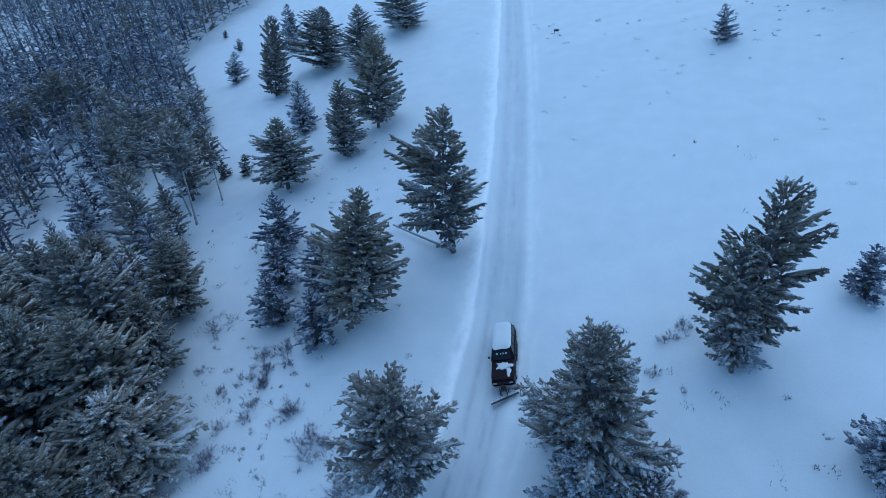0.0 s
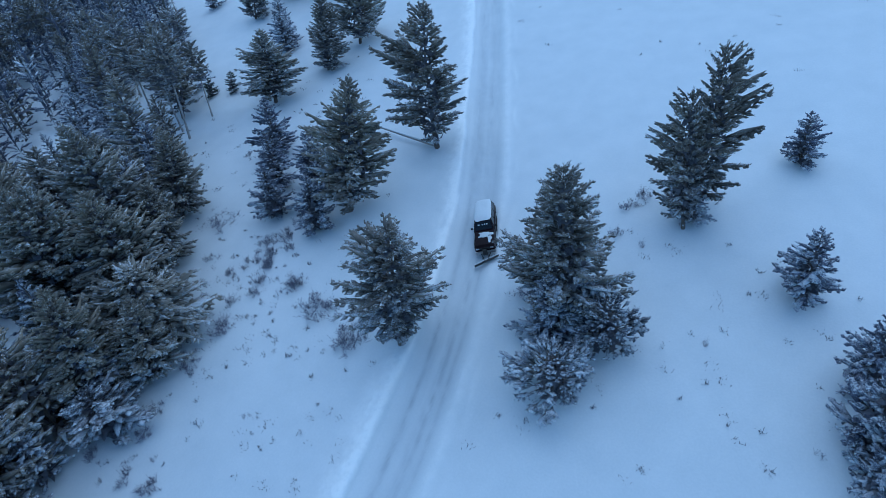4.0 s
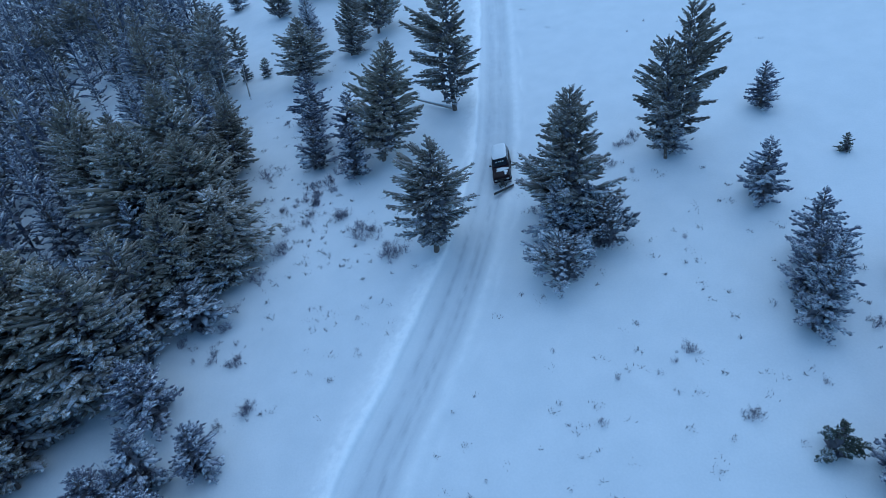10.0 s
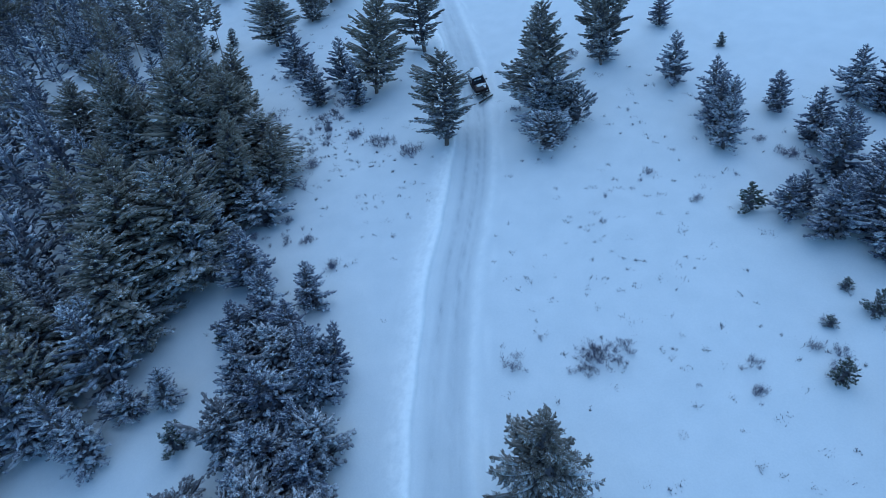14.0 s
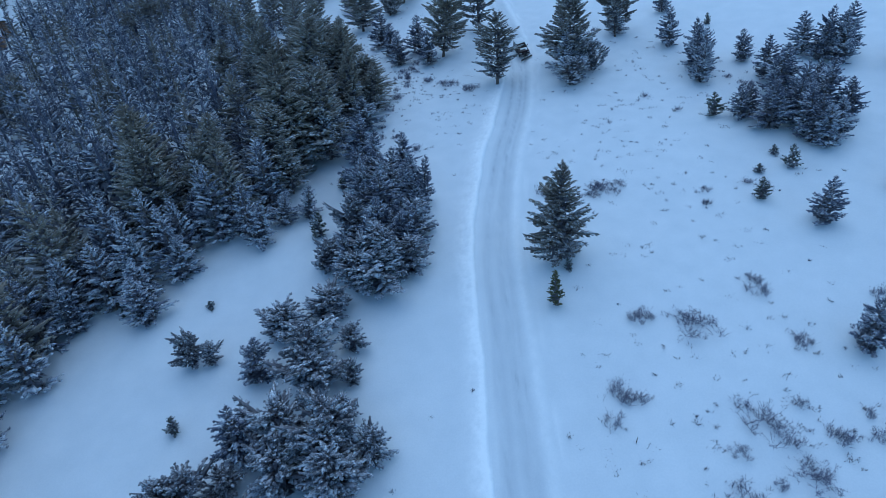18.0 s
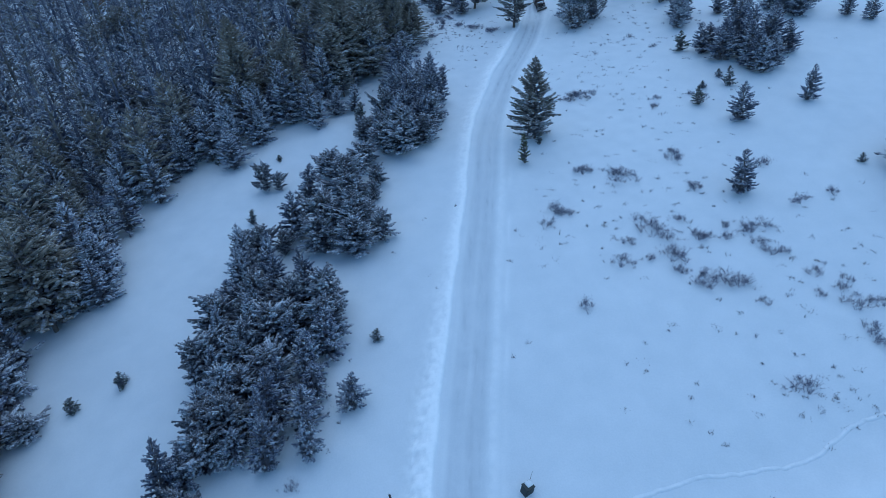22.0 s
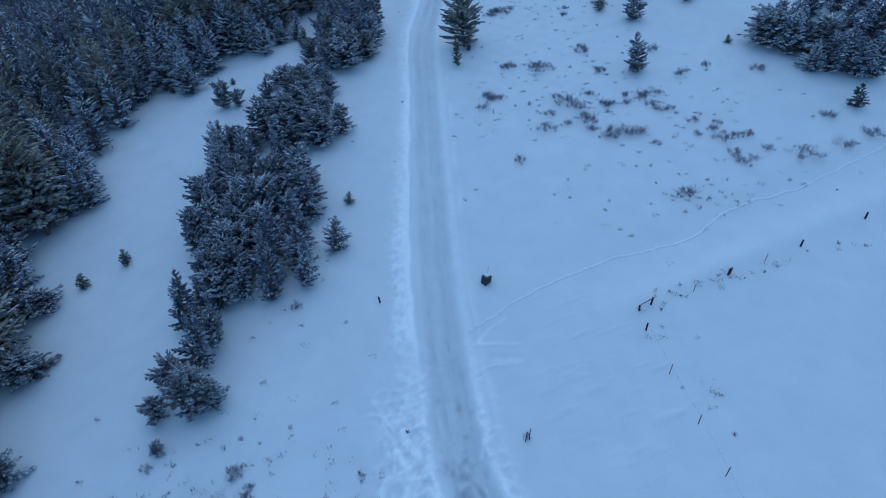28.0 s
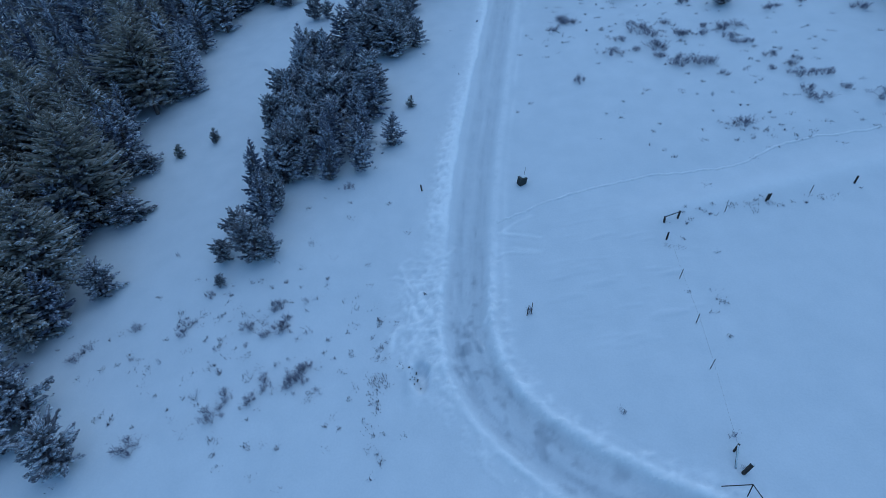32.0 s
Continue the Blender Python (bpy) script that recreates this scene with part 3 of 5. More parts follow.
    return mesh_of("trunk", tv, tf, True), crown


def conifer(name, label, category, group, seed, needles_mat, bark=None, **shape):
    trunk, crown = conifer_meshes(seed, **shape)
    ob = tagged(new(name), label, category, group)
    part("trunk", trunk, bark or BARK, ob)
    crown.materials.append(needles_mat)
    crown.materials.append(INNER)
    part("crown", crown, needles_mat, ob)
    return ob


cone = lambda h: max(0.0, 1 - h) ** 0.9 * min(1, 0.6 + 3 * h) + 0.03
broad = lambda h: min(1, 0.7 + 1.4 * h) * max(0.0, 1 - h ** 1.3) ** 0.85 + 0.04
pine = lambda h: min(1, 0.6 + 1.6 * h) * max(0.0, 1 - h ** 1.1) ** 0.85 + 0.03
open_top = lambda h: min(1, 0.5 + 1.5 * h) * max(0.0, 1 - h ** 1.5) ** 0.75 + 0.04
dome = lambda h: max(0.0, 1 - h ** 1.8) ** 0.65 * min(1, 0.7 + 2 * h) + 0.05
tuft = lambda h: min(1, 0.3 + 2 * h) * max(0.0, 1 - h ** 2) ** 0.7 + 0.05

KINDS = {}
FOREST = "trees of the hillside"


def family(key, tall, wide, makers):
    KINDS[key] = (tall, wide, makers)


family("p", 15, 5.6, [conifer("pine_tree", "tall olive-dark pine with snow-dusted lower boughs standing in snow", "tree", FOREST, 11 + i, OLIVE_N,
                              tall=15, wide=5.6, bare=0.04 + 0.02 * i, boughs=138 + 6 * i, twigs=22, per_twig=4, spray=0.3, shell=420, profile=pine if i % 2 else broad, droop=0.1, slim=0.34, plump=1.25, side_shoots=9) for i in range(4)])
family("n", 14, 5.4, [conifer("pine_tree", "full olive-dark pine beside the track, frosted along its lower boughs", "tree", FOREST, 21 + i, PINE_N,
                              tall=14, wide=5.4, bare=0.03 + 0.01 * i, boughs=150, twigs=38, per_twig=6, spray=0.19, shell=420, profile=pine if i % 2 else broad, droop=0.1, slim=0.33, plump=1.08, side_shoots=12) for i in range(4)])
family("w", 14, 4.4, [conifer("open_pine", "irregular olive-dark pine with layered boughs above a bare foot of trunk", "tree", FOREST, 91 + i, PINE_N,
                              tall=14, wide=4.4, bare=0.09, boughs=108, twigs=38, per_twig=6, spray=0.19, shell=300, profile=open_top, droop=0.12, lopsided=0.3, plump=1.08, side_shoots=12) for i in range(3)])
family("t", 14, 2.8, [conifer("bare_trunked_pine", "thin pale-trunked pine with a tufted olive crown high up", "tree", FOREST, 31 + i, PINE_N, PALE_BARK,
                              tall=14, wide=2.8, bare=0.5, shell=60, boughs=44, twigs=14, per_twig=5, spray=0.3, profile=tuft, droop=0.0, base_r=0.009, plump=1.4, side_shoots=6) for i in range(3)])
family("s", 7, 3.1, [conifer("fir_tree", "dark green fir with a light dusting of snow", "tree", FOREST, 41 + i, FIR_N,
                             tall=7, wide=3.1, bare=0.02, boughs=78, twigs=13, per_twig=5, spray=0.19, profile=cone, droop=0.16, shell=160, plump=1.3, side_shoots=6) for i in range(4)])
family("f", 7, 3.2, [conifer("frosted_fir", "fir tree thickly frosted with snow to the tips", "tree", FOREST, 51 + i, FROST_N,
                             tall=7, wide=3.2, bare=0.02, boughs=78, twigs=13, per_twig=5, spray=0.19, profile=cone, droop=0.18, shell=160, plump=1.3, side_shoots=6) for i in range(4)])
family("b", 5.2, 2.7, [conifer("bushy_pine", "low bushy evergreen, rounded and snow-dusted", "tree", FOREST, 61 + i, BUSH_N,
                               tall=5.2, wide=2.7, bare=0.02, boughs=70, twigs=12, per_twig=5, spray=0.17, profile=dome, droop=0.0, whorl=1, shell=140, plump=1.4, side_shoots=6) for i in range(4)])
family("g", 5, 3.0, [conifer("frosted_bush", "round dense evergreen bush white with frost", "bush", FOREST, 66 + i, FROST_BUSH_N,
                             tall=5, wide=3.0, bare=0.02, boughs=230, twigs=9, per_twig=5, spray=0.14, profile=dome, droop=-0.1, whorl=1, plump=1.0, side_shoots=4, shell=260, inside=0.74) for i in range(3)])
family("c", 3.2, 1.4, [conifer("fir_sapling", "small dark fir sapling poking out of the snow", "tree", FOREST, 71 + i, SMALL_N,
                               tall=3.2, wide=1.4, bare=0.03, shell=60, boughs=45, twigs=7, per_twig=4, spray=0.16, profile=cone, droop=0.12, whorl=5, plump=1.2, side_shoots=5) for i in range(3)])
family("y", 5, 1.1, [conifer("young_pine", "young yellow-green pine beside the track", "tree", FOREST, 81, YOUNG_N,
                             tall=5, wide=1.1, bare=0.05, shell=60, boughs=50, twigs=8, per_twig=5, spray=0.22, profile=cone, droop=-0.2, whorl=5)])
for key, like, seed in (("P", "p", 111), ("S", "s", 141), ("F", "f", 151)):
    label = {"p": "tall olive-dark pine in the dense forest below the track", "s": "dark snow-dusted fir in the dense forest", "f": "snow-frosted fir in the dense forest"}[like]
    shape = {"p": dict(tall=13, wide=4.4, boughs=84, profile=pine, droop=0.12, bare=0.07, twigs=10, spray=0.3, side_shoots=5, plump=1.4), "s": dict(tall=9, wide=3.2, boughs=72, profile=cone, droop=0.2, bare=0.02, twigs=9, spray=0.26, side_shoots=4, plump=1.4),
             "f": dict(tall=9, wide=3.3, boughs=72, profile=cone, droop=0.2, bare=0.03, twigs=9, spray=0.26, side_shoots=4, plump=1.4)}[like]
    name = {"p": "forest_pine", "s": "forest_fir", "f": "forest_frosted_fir"}[like]
    mat = {"p": OLIVE_N, "s": FIR_N, "f": FROST_N}[like]
    family(key, shape["tall"], shape["wide"], [conifer(name, label, "tree", "trees of the dense forest", seed + i, mat, per_twig=4, shell=120, slim=0.34, **shape) for i in range(4)])
USED = set()


def plant(kind, x, y, h, r, turn=None, lean=(0, 0)):
    """A tree of a kind at x, y, of that height and reach."""
    if h < 4.2 and kind in "sfSF":
        kind = "c"
    tall, wide, makers = KINDS[kind]
    i = random.randrange(len(makers))
    turn = random.uniform(0, 360) if turn is None else turn
    m = pose(x, y, ground_at(x, y) - 0.05, lean[0], lean[1], 0) @ pose(0, 0, 0, 0, 0, turn) @ Matrix.Diagonal((r / wide, r / wide, h / tall, 1))
    if (kind, i) in USED:
        s = makers[i].scale
        return copy_thing(makers[i], m @ Matrix.Diagonal((1 / s.x, 1 / s.y, 1 / s.z, 1)))
    USED.add((kind, i))
    makers[i].matrix_basis = m
    return makers[i]


# x, y, height, reach, sideways lean, kind: each stand of trees down the hill
UPPER_1 = [
    (-1.1, 50.1, 16.8, 5.4, 0, 'w'), (-11.3, 41.8, 15.3, 5.7, 9, 'p'), (-25.0, 70.4, 10.8, 5.8, 2, 'p'), (-17.3, 76.5, 11.6, 4.4, 4, 'n'),
    (-12.5, 83.0, 15.5, 5.2, 3, 'p'), (-18.3, 110.0, 12.0, 5.8, 4, 'n'), (-9.7, 126.4, 10.2, 6.8, -4, 'n'), (-26.9, 115.4, 12.1, 7.2, 9, 'n'),
    (-37.4, 132.0, 6.8, 3.3, 0, 's'), (-39.7, 142.7, 8.0, 3.8, 0, 's'), (-35.6, 106.8, 15.3, 4.3, 9, 'n'), (-25.7, 87.2, 6.8, 3.3, 0, 'f'),
    (-26.2, 90.1, 8.0, 3.8, 0, 'f'), (41.0, 84.8, 5.5, 2.6, -8, 's'), (-48.5, 120.9, 6.8, 3.3, 9, 'f'), (-37.4, 77.7, 3.2, 1.4, 9, 's'),
    (-33.6, 77.5, 3.5, 1.7, 9, 's'), (-37.6, 65.7, 15.5, 3.4, 3, 't'), (-42.5, 78.8, 13.0, 3.0, 2, 't'),
    (-43.2, 85.2, 12.5, 3.2, 3, 't'), (-52.8, 85.1, 14.0, 3.4, 2, 't'), (-39.5, 68.4, 13.0, 3.2, -2, 't'), (-46.0, 74.0, 13.5, 3.4, 2, 't'),
]
UPPER_2 = [
    (-35.4, 70.8, 11.5, 2.6, 3, 't'), (-43.6, 69.4, 4.6, 2.2, 9, 'f'), (-54.5, 143.4, 3.2, 1.5, 9, 's'), (-63.7, 159.7, 2.3, 1.1, 9, 's'),
]
BEND_1 = [
    (-14.8, 40.2, 6.8, 3.3, 0, 's'), (-15.3, 47.0, 8.0, 3.7, 0, 's'), (-20.1, 43.7, 6.8, 3.3, 0, 's'), (-21.0, 49.6, 6.8, 3.3, 0, 's'),
    (-22.1, 56.2, 8.0, 3.8, 0, 's'), (-5.5, 23.1, 12.3, 5.0, 2, 'w'), (8.3, 22.9, 14.9, 5.6, -3, 'n'), (7.0, 21.1, 7.3, 3.5, -5, 'f'),
    (10.4, 22.1, 5.8, 2.8, -9, 'f'), (6.5, 16.8, 4.3, 3.2, -7, 'g'), (11.2, 20.1, 4.9, 2.9, -9, 'g'), (20.8, 30.5, 13.5, 3.3, -7, 'w'),
    (22.6, 32.6, 15.6, 3.8, -3, 'w'), (21.7, 31.4, 4.7, 2.3, -8, 'f'), (33.6, 35.8, 5.4, 2.6, -7, 's'), (26.8, 21.3, 7.2, 3.1, -9, 's'),
    (23.8, 7.0, 6.8, 2.8, 0, 'f'), (24.5, 8.3, 8.0, 2.9, 0, 'f'),
]
BEND_2 = [
    (27.5, 13.6, 7.3, 3.0, -9, 's'), (37.3, 25.9, 2.2, 1.0, -9, 's'),
]
COPSE_1 = [
    (20.1, -2.4, 3.6, 1.7, -7, 's'), (33.5, 10.1, 5.4, 2.5, -9, 's'), (33.3, 3.8, 6.8, 3.3, -9, 's'), (22.9, -4.9, 5.2, 2.5, -9, 's'),
    (24.3, -8.4, 6.8, 3.3, 0, 's'), (30.1, -2.3, 8.0, 3.8, 0, 's'), (27.9, -9.0, 6.8, 3.2, 0, 's'), (29.5, -7.4, 8.0, 3.3, 0, 's'),
    (27.2, -13.7, 6.8, 3.3, 0, 's'), (33.0, -8.0, 8.0, 3.8, 0, 's'), (28.3, -15.0, 6.0, 2.9, -9, 'f'), (35.4, -10.3, 5.9, 2.8, -9, 's'),
    (42.8, 8.0, 6.8, 3.3, -9, 's'), (43.2, 4.4, 6.8, 2.9, 0, 's'), (44.3, 5.6, 8.0, 2.9, 0, 's'), (45.0, 2.4, 6.8, 3.3, 0, 's'),
    (47.8, 5.2, 8.0, 3.8, 0, 's'), (-12.1, -22.2, 12.6, 4.6, -1, 'n'),
]
COPSE_2 = [
    (-11.8, -23.9, 1.7, 0.8, -8, 'f'), (-15.1, -28.2, 4.7, 1.2, -3, 'y'), (21.4, -13.9, 1.5, 0.8, -9, 's'), (21.5, -17.1, 3.4, 1.3, -9, 's'),
    (17.4, -16.5, 1.4, 0.8, -9, 's'), (14.5, -21.0, 3.0, 1.3, -9, 'f'),
]
SLOPE_1 = [
    (18.1, -26.7, 5.9, 2.5, -3, 's'), (29.8, -24.8, 5.5, 2.0, -2, 's'), (9.9, -42.1, 6.2, 2.6, -4, 's'), (33.9, -39.5, 4.2, 1.8, -9, 's'),
    (34.4, -46.0, 6.8, 3.3, 0, 'f'), (35.6, -44.4, 8.0, 3.8, 0, 'f'), (45.7, -37.5, 6.2, 3.0, -9, 's'), (34.5, -51.2, 4.9, 2.4, -9, 'f'),
    (39.2, -52.8, 7.2, 3.5, -9, 's'), (41.8, -55.0, 6.8, 3.3, 0, 's'), (47.9, -48.2, 8.0, 3.8, 0, 's'), (34.5, -60.1, 3.5, 1.7, -9, 'f'),
    (50.6, -37.5, 7.6, 3.4, -9, 's'), (58.3, -24.5, 4.1, 2.0, -9, 's'), (55.5, -38.5, 7.1, 3.4, -9, 's'), (63.1, -12.1, 6.1, 3.0, -9, 's'),
    (64.5, -19.5, 5.0, 2.1, -9, 's'), (52.7, -0.6, 5.1, 2.2, -6, 's'),
]
SLOPE_2 = [
    (55.1, -3.8, 4.6, 2.2, -8, 's'), (24.7, 9.8, 7.8, 3.2, -3, 's'), (20.3, -1.4, 3.3, 1.6, 0, 's'), (22.1, 34.0, 5.3, 2.5, -2, 's'),
    (27.9, -39.9, 1.4, 0.8, -9, 's'),
]
VERGE_1 = [
    (-39.0, -13.5, 4.2, 2.4, 9, 'b'), (-36.3, -15.7, 6.8, 2.6, 0, 's'), (-36.3, -14.5, 8.0, 2.6, 0, 's'), (-32.9, -19.1, 5.1, 3.6, 0, 'b'),
    (-32.5, -16.1, 6.0, 3.7, 0, 'b'), (-29.3, -17.7, 4.6, 3.1, 5, 'b'), (-31.3, -12.2, 6.8, 3.4, 0, 's'), (-30.8, -7.5, 8.0, 4.0, 0, 's'),
    (-26.8, -7.0, 6.8, 3.3, 0, 's'), (-26.5, -5.2, 8.0, 3.3, 0, 's'), (-33.1, 1.3, 6.8, 3.4, 0, 's'), (-31.7, 9.3, 8.0, 4.0, 0, 's'),
    (-31.7, -1.2, 5.7, 2.8, -6, 'f'), (-26.3, 4.1, 6.0, 2.8, 4, 's'), (-35.6, 3.1, 2.9, 1.3, 9, 'f'), (-42.4, 12.7, 14.9, 6.7, 0, 'p'),
    (-42.6, 16.1, 17.5, 7.0, 0, 'p'), (-38.2, 14.0, 14.9, 6.6, 0, 'p'),
]
VERGE_2 = [
    (-36.9, 31.3, 17.5, 7.7, 0, 'p'), (-30.3, 28.1, 10.0, 6.8, 9, 'p'), (-45.5, 8.3, 13.2, 6.3, 4, 'p'), (-53.9, 5.9, 15.1, 5.6, 9, 'p'),
    (-61.5, 2.7, 14.9, 5.7, 0, 'p'), (-62.7, 8.3, 17.5, 6.1, 0, 'p'),
]
VERGE_B_1 = [
    (-35.2, -18.5, 5.1, 3.0, 0, 'b'), (-35.0, -17.4, 6.0, 3.0, 0, 'b'), (-32.2, -19.5, 5.1, 3.0, 0, 'b'), (-31.8, -17.5, 6.0, 3.1, 0, 'b'),
    (-28.6, -17.5, 5.8, 2.5, 9, 'b'), (-30.3, -14.5, 6.2, 2.9, 9, 's'), (-32.8, -12.1, 7.7, 3.0, 9, 's'), (-27.1, -5.2, 6.5, 3.1, 9, 's'),
    (-28.9, -0.7, 6.7, 3.3, 6, 's'), (-31.6, 1.4, 6.2, 3.1, 9, 's'), (-31.3, -6.7, 7.2, 3.2, 9, 's'), (-29.5, -10.6, 6.4, 2.9, 9, 's'),
    (-33.7, -5.8, 6.0, 2.8, 9, 's'), (-31.7, 9.2, 7.1, 3.6, 9, 's'), (-32.8, 11.2, 5.5, 2.7, 9, 's'), (-25.0, -4.9, 6.8, 2.1, 8, 's'),
    (-39.2, -13.3, 4.7, 2.2, 9, 'b'), (-32.8, -17.1, 5.1, 2.7, 0, 'b'),
]
VERGE_B_2 = [
    (-32.6, -15.9, 6.0, 2.8, 0, 'b'),
]
VERGE_C = [
    (-33.9, -3.2, 7.7, 3.0, 9, 's'), (-31.5, -6.7, 5.8, 2.9, 9, 'b'), (-29.3, -9.4, 7.3, 2.9, 8, 's'), (-35.3, -8.9, 5.8, 2.8, 9, 'b'),
    (-33.0, -11.5, 7.3, 2.8, 9, 's'), (-30.9, -14.4, 5.6, 2.7, 8, 'b'), (-34.2, -14.5, 7.2, 2.7, 9, 's'), (-32.1, -17.3, 5.5, 2.6, 9, 'b'),
    (-29.0, -14.5, 7.1, 2.7, 7, 's'), (-27.6, -12.7, 5.6, 2.8, 6, 'b'), (-31.2, 3.5, 8.0, 3.3, 9, 's'), (-30.2, -3.5, 6.0, 3.1, 9, 'b'),
    (-27.8, -6.0, 7.5, 3.0, 7, 's'), (-35.1, -16.7, 5.6, 2.6, 9, 'b'),
]
SLOPE_B = [
    (33.2, -43.0, 5.9, 4.2, -9, 'b'), (37.0, -45.7, 5.7, 2.7, -9, 's'), (37.9, -39.7, 5.5, 2.7, -9, 's'), (37.0, -51.9, 6.2, 3.0, -9, 's'),
    (40.1, -54.1, 6.1, 2.9, -9, 's'), (42.3, -56.1, 6.1, 2.9, -9, 's'), (46.4, -44.7, 6.6, 3.2, -9, 's'), (48.6, -47.1, 7.4, 3.6, -9, 's'),
    (39.0, -48.2, 5.8, 4.0, -9, 'b'), (60.1, -14.3, 6.0, 2.9, -9, 's'), (58.7, -19.4, 5.3, 2.6, -9, 's'), (62.8, -19.7, 4.3, 2.1, -9, 's'),
]
LEFTEDGE = [
    (-31.8, 32.6, 14.9, 5.7, 0, 'p'), (-35.9, 40.3, 17.5, 6.3, 0, 'p'), (-32.9, 47.3, 11.6, 4.5, 9, 'p'), (-28.6, 24.5, 9.8, 3.6, 9, 'p'),
    (-39.0, 32.1, 17.5, 5.3, 9, 'p'), (-33.4, 22.6, 14.2, 4.0, 9, 'p'), (-45.1, 38.1, 14.9, 5.2, 0, 'p'), (-46.5, 40.5, 17.5, 5.3, 0, 'p'),
    (-41.3, 48.5, 12.4, 5.0, 9, 'p'), (-32.4, 39.9, 10.4, 4.1, 9, 'p'), (-57.1, 51.2, 12.0, 5.3, 9, 'p'), (-50.9, 51.6, 11.0, 4.8, 9, 'p'),
    (-51.5, 45.5, 10.1, 5.0, 9, 'p'),
]
COPSE_B = [
    (24.4, -4.6, 5.1, 2.4, -9, 's'), (25.7, -7.3, 6.7, 3.2, -9, 's'), (29.2, -8.3, 7.0, 3.3, -9, 's'), (28.1, -11.9, 7.6, 3.0, -9, 's'),
    (28.0, -14.3, 6.8, 3.0, -9, 'f'), (30.7, -13.9, 5.9, 2.5, -9, 's'), (34.1, 0.7, 6.4, 3.1, -9, 's'), (36.0, -3.6, 5.4, 2.6, -9, 's'),
    (43.0, 7.8, 5.6, 2.7, -9, 's'), (44.8, 5.8, 6.6, 3.2, -9, 's'), (46.5, 3.9, 7.7, 3.4, -9, 's'),
]
FRINGE_1 = [
    (-47.3, -4.9, 6.6, 2.8, 9, 'f'), (-44.2, -1.7, 5.1, 2.5, 9, 'f'), (-40.9, -1.8, 5.3, 2.4, 9, 'f'), (-39.8, -6.6, 3.7, 1.7, 9, 'f'),
    (-60.8, -14.2, 6.8, 3.3, 0, 'f'), (-61.4, -11.1, 6.8, 3.3, 0, 'f'), (-62.1, -7.7, 8.0, 3.6, 0, 'f'), (-57.6, -7.7, 6.6, 2.9, 9, 'f'),
    (-66.2, -6.8, 6.8, 3.1, 0, 's'), (-67.1, -3.2, 8.0, 3.3, 0, 's'), (-69.5, -12.3, 6.8, 2.9, 0, 'f'), (-69.9, -10.9, 8.0, 3.0, 0, 'f'),
    (-54.5, -22.8, 4.5, 1.8, 9, 'b'), (-52.3, -23.3, 2.9, 1.2, 9, 'b'), (-64.2, -11.8, 1.2, 0.7, 9, 's'), (-53.3, -14.7, 1.1, 0.8, 9, 's'),
    (-52.3, -1.5, 5.8, 2.8, 9, 's'), (-50.1, -1.6, 4.4, 2.1, 9, 'f'),
]
FRINGE_2 = [
    (-69.7, -6.7, 7.5, 2.9, 9, 's'), (-66.0, -2.2, 6.8, 3.3, 0, 's'), (-66.6, 0.4, 8.0, 3.4, 0, 's'), (-56.6, 0.4, 7.5, 3.0, 9, 's'),
]
THICKET_1 = [
    (-44.5, -39.4, 5.1, 3.1, 0, 'b'), (-44.3, -35.9, 6.0, 3.3, 0, 'b'), (-40.1, -40.9, 5.1, 3.1, 0, 'b'), (-40.1, -39.0, 5.1, 3.2, 0, 'b'),
    (-40.0, -37.0, 6.0, 3.3, 0, 'b'), (-36.9, -39.4, 4.4, 2.0, 9, 'b'), (-39.0, -34.7, 3.3, 1.7, 9, 'b'), (-37.7, -30.8, 3.1, 1.3, 8, 'b'),
    (-37.3, -26.5, 3.2, 1.7, 7, 'b'), (-41.3, -30.7, 5.1, 3.4, 0, 'b'), (-41.3, -28.1, 6.0, 3.5, 0, 'b'), (-39.5, -21.5, 3.9, 2.9, 9, 'b'),
    (-44.5, -22.3, 4.3, 3.2, 9, 'b'), (-47.3, -27.1, 5.7, 2.8, 9, 's'), (-48.1, -35.3, 6.8, 3.1, 0, 's'), (-48.1, -34.2, 8.0, 3.2, 0, 's'),
    (-55.1, -38.9, 4.9, 2.1, 9, 'b'), (-52.8, -38.9, 4.9, 2.3, 9, 'b'),
]
THICKET_2 = [
    (-49.8, -38.3, 3.2, 1.6, 9, 'b'), (-55.3, -30.6, 2.4, 1.0, 9, 's'), (-53.2, -15.1, 1.0, 0.7, 9, 's'),
]
ISLAND_A_1 = [
    (-54.0, -66.7, 5.1, 2.3, 0, 'b'), (-54.3, -64.9, 6.0, 2.3, 0, 'b'), (-51.6, -66.1, 4.6, 2.3, 9, 'f'), (-48.4, -67.8, 7.6, 2.0, 9, 's'),
    (-55.4, -62.3, 6.1, 2.6, 9, 'f'), (-51.5, -65.6, 5.1, 2.2, 0, 'b'), (-51.6, -64.3, 6.0, 2.2, 0, 'b'), (-48.0, -66.8, 6.8, 2.1, 0, 's'),
    (-48.0, -65.9, 8.0, 2.1, 0, 's'), (-44.6, -67.2, 6.8, 1.9, 8, 's'), (-56.0, -61.3, 5.1, 2.1, 0, 'b'), (-56.6, -57.1, 6.0, 2.2, 0, 'b'),
    (-52.5, -62.3, 5.1, 2.4, 0, 'b'), (-52.7, -61.0, 6.0, 2.4, 0, 'b'), (-48.8, -63.1, 7.5, 2.8, 9, 's'), (-45.2, -64.4, 5.9, 2.7, 8, 's'),
    (-55.2, -57.6, 5.8, 2.1, 9, 'f'), (-51.0, -60.6, 5.1, 2.3, 0, 'b'),
]
ISLAND_A_2 = [
    (-51.4, -55.9, 6.0, 2.4, 0, 'b'),
]
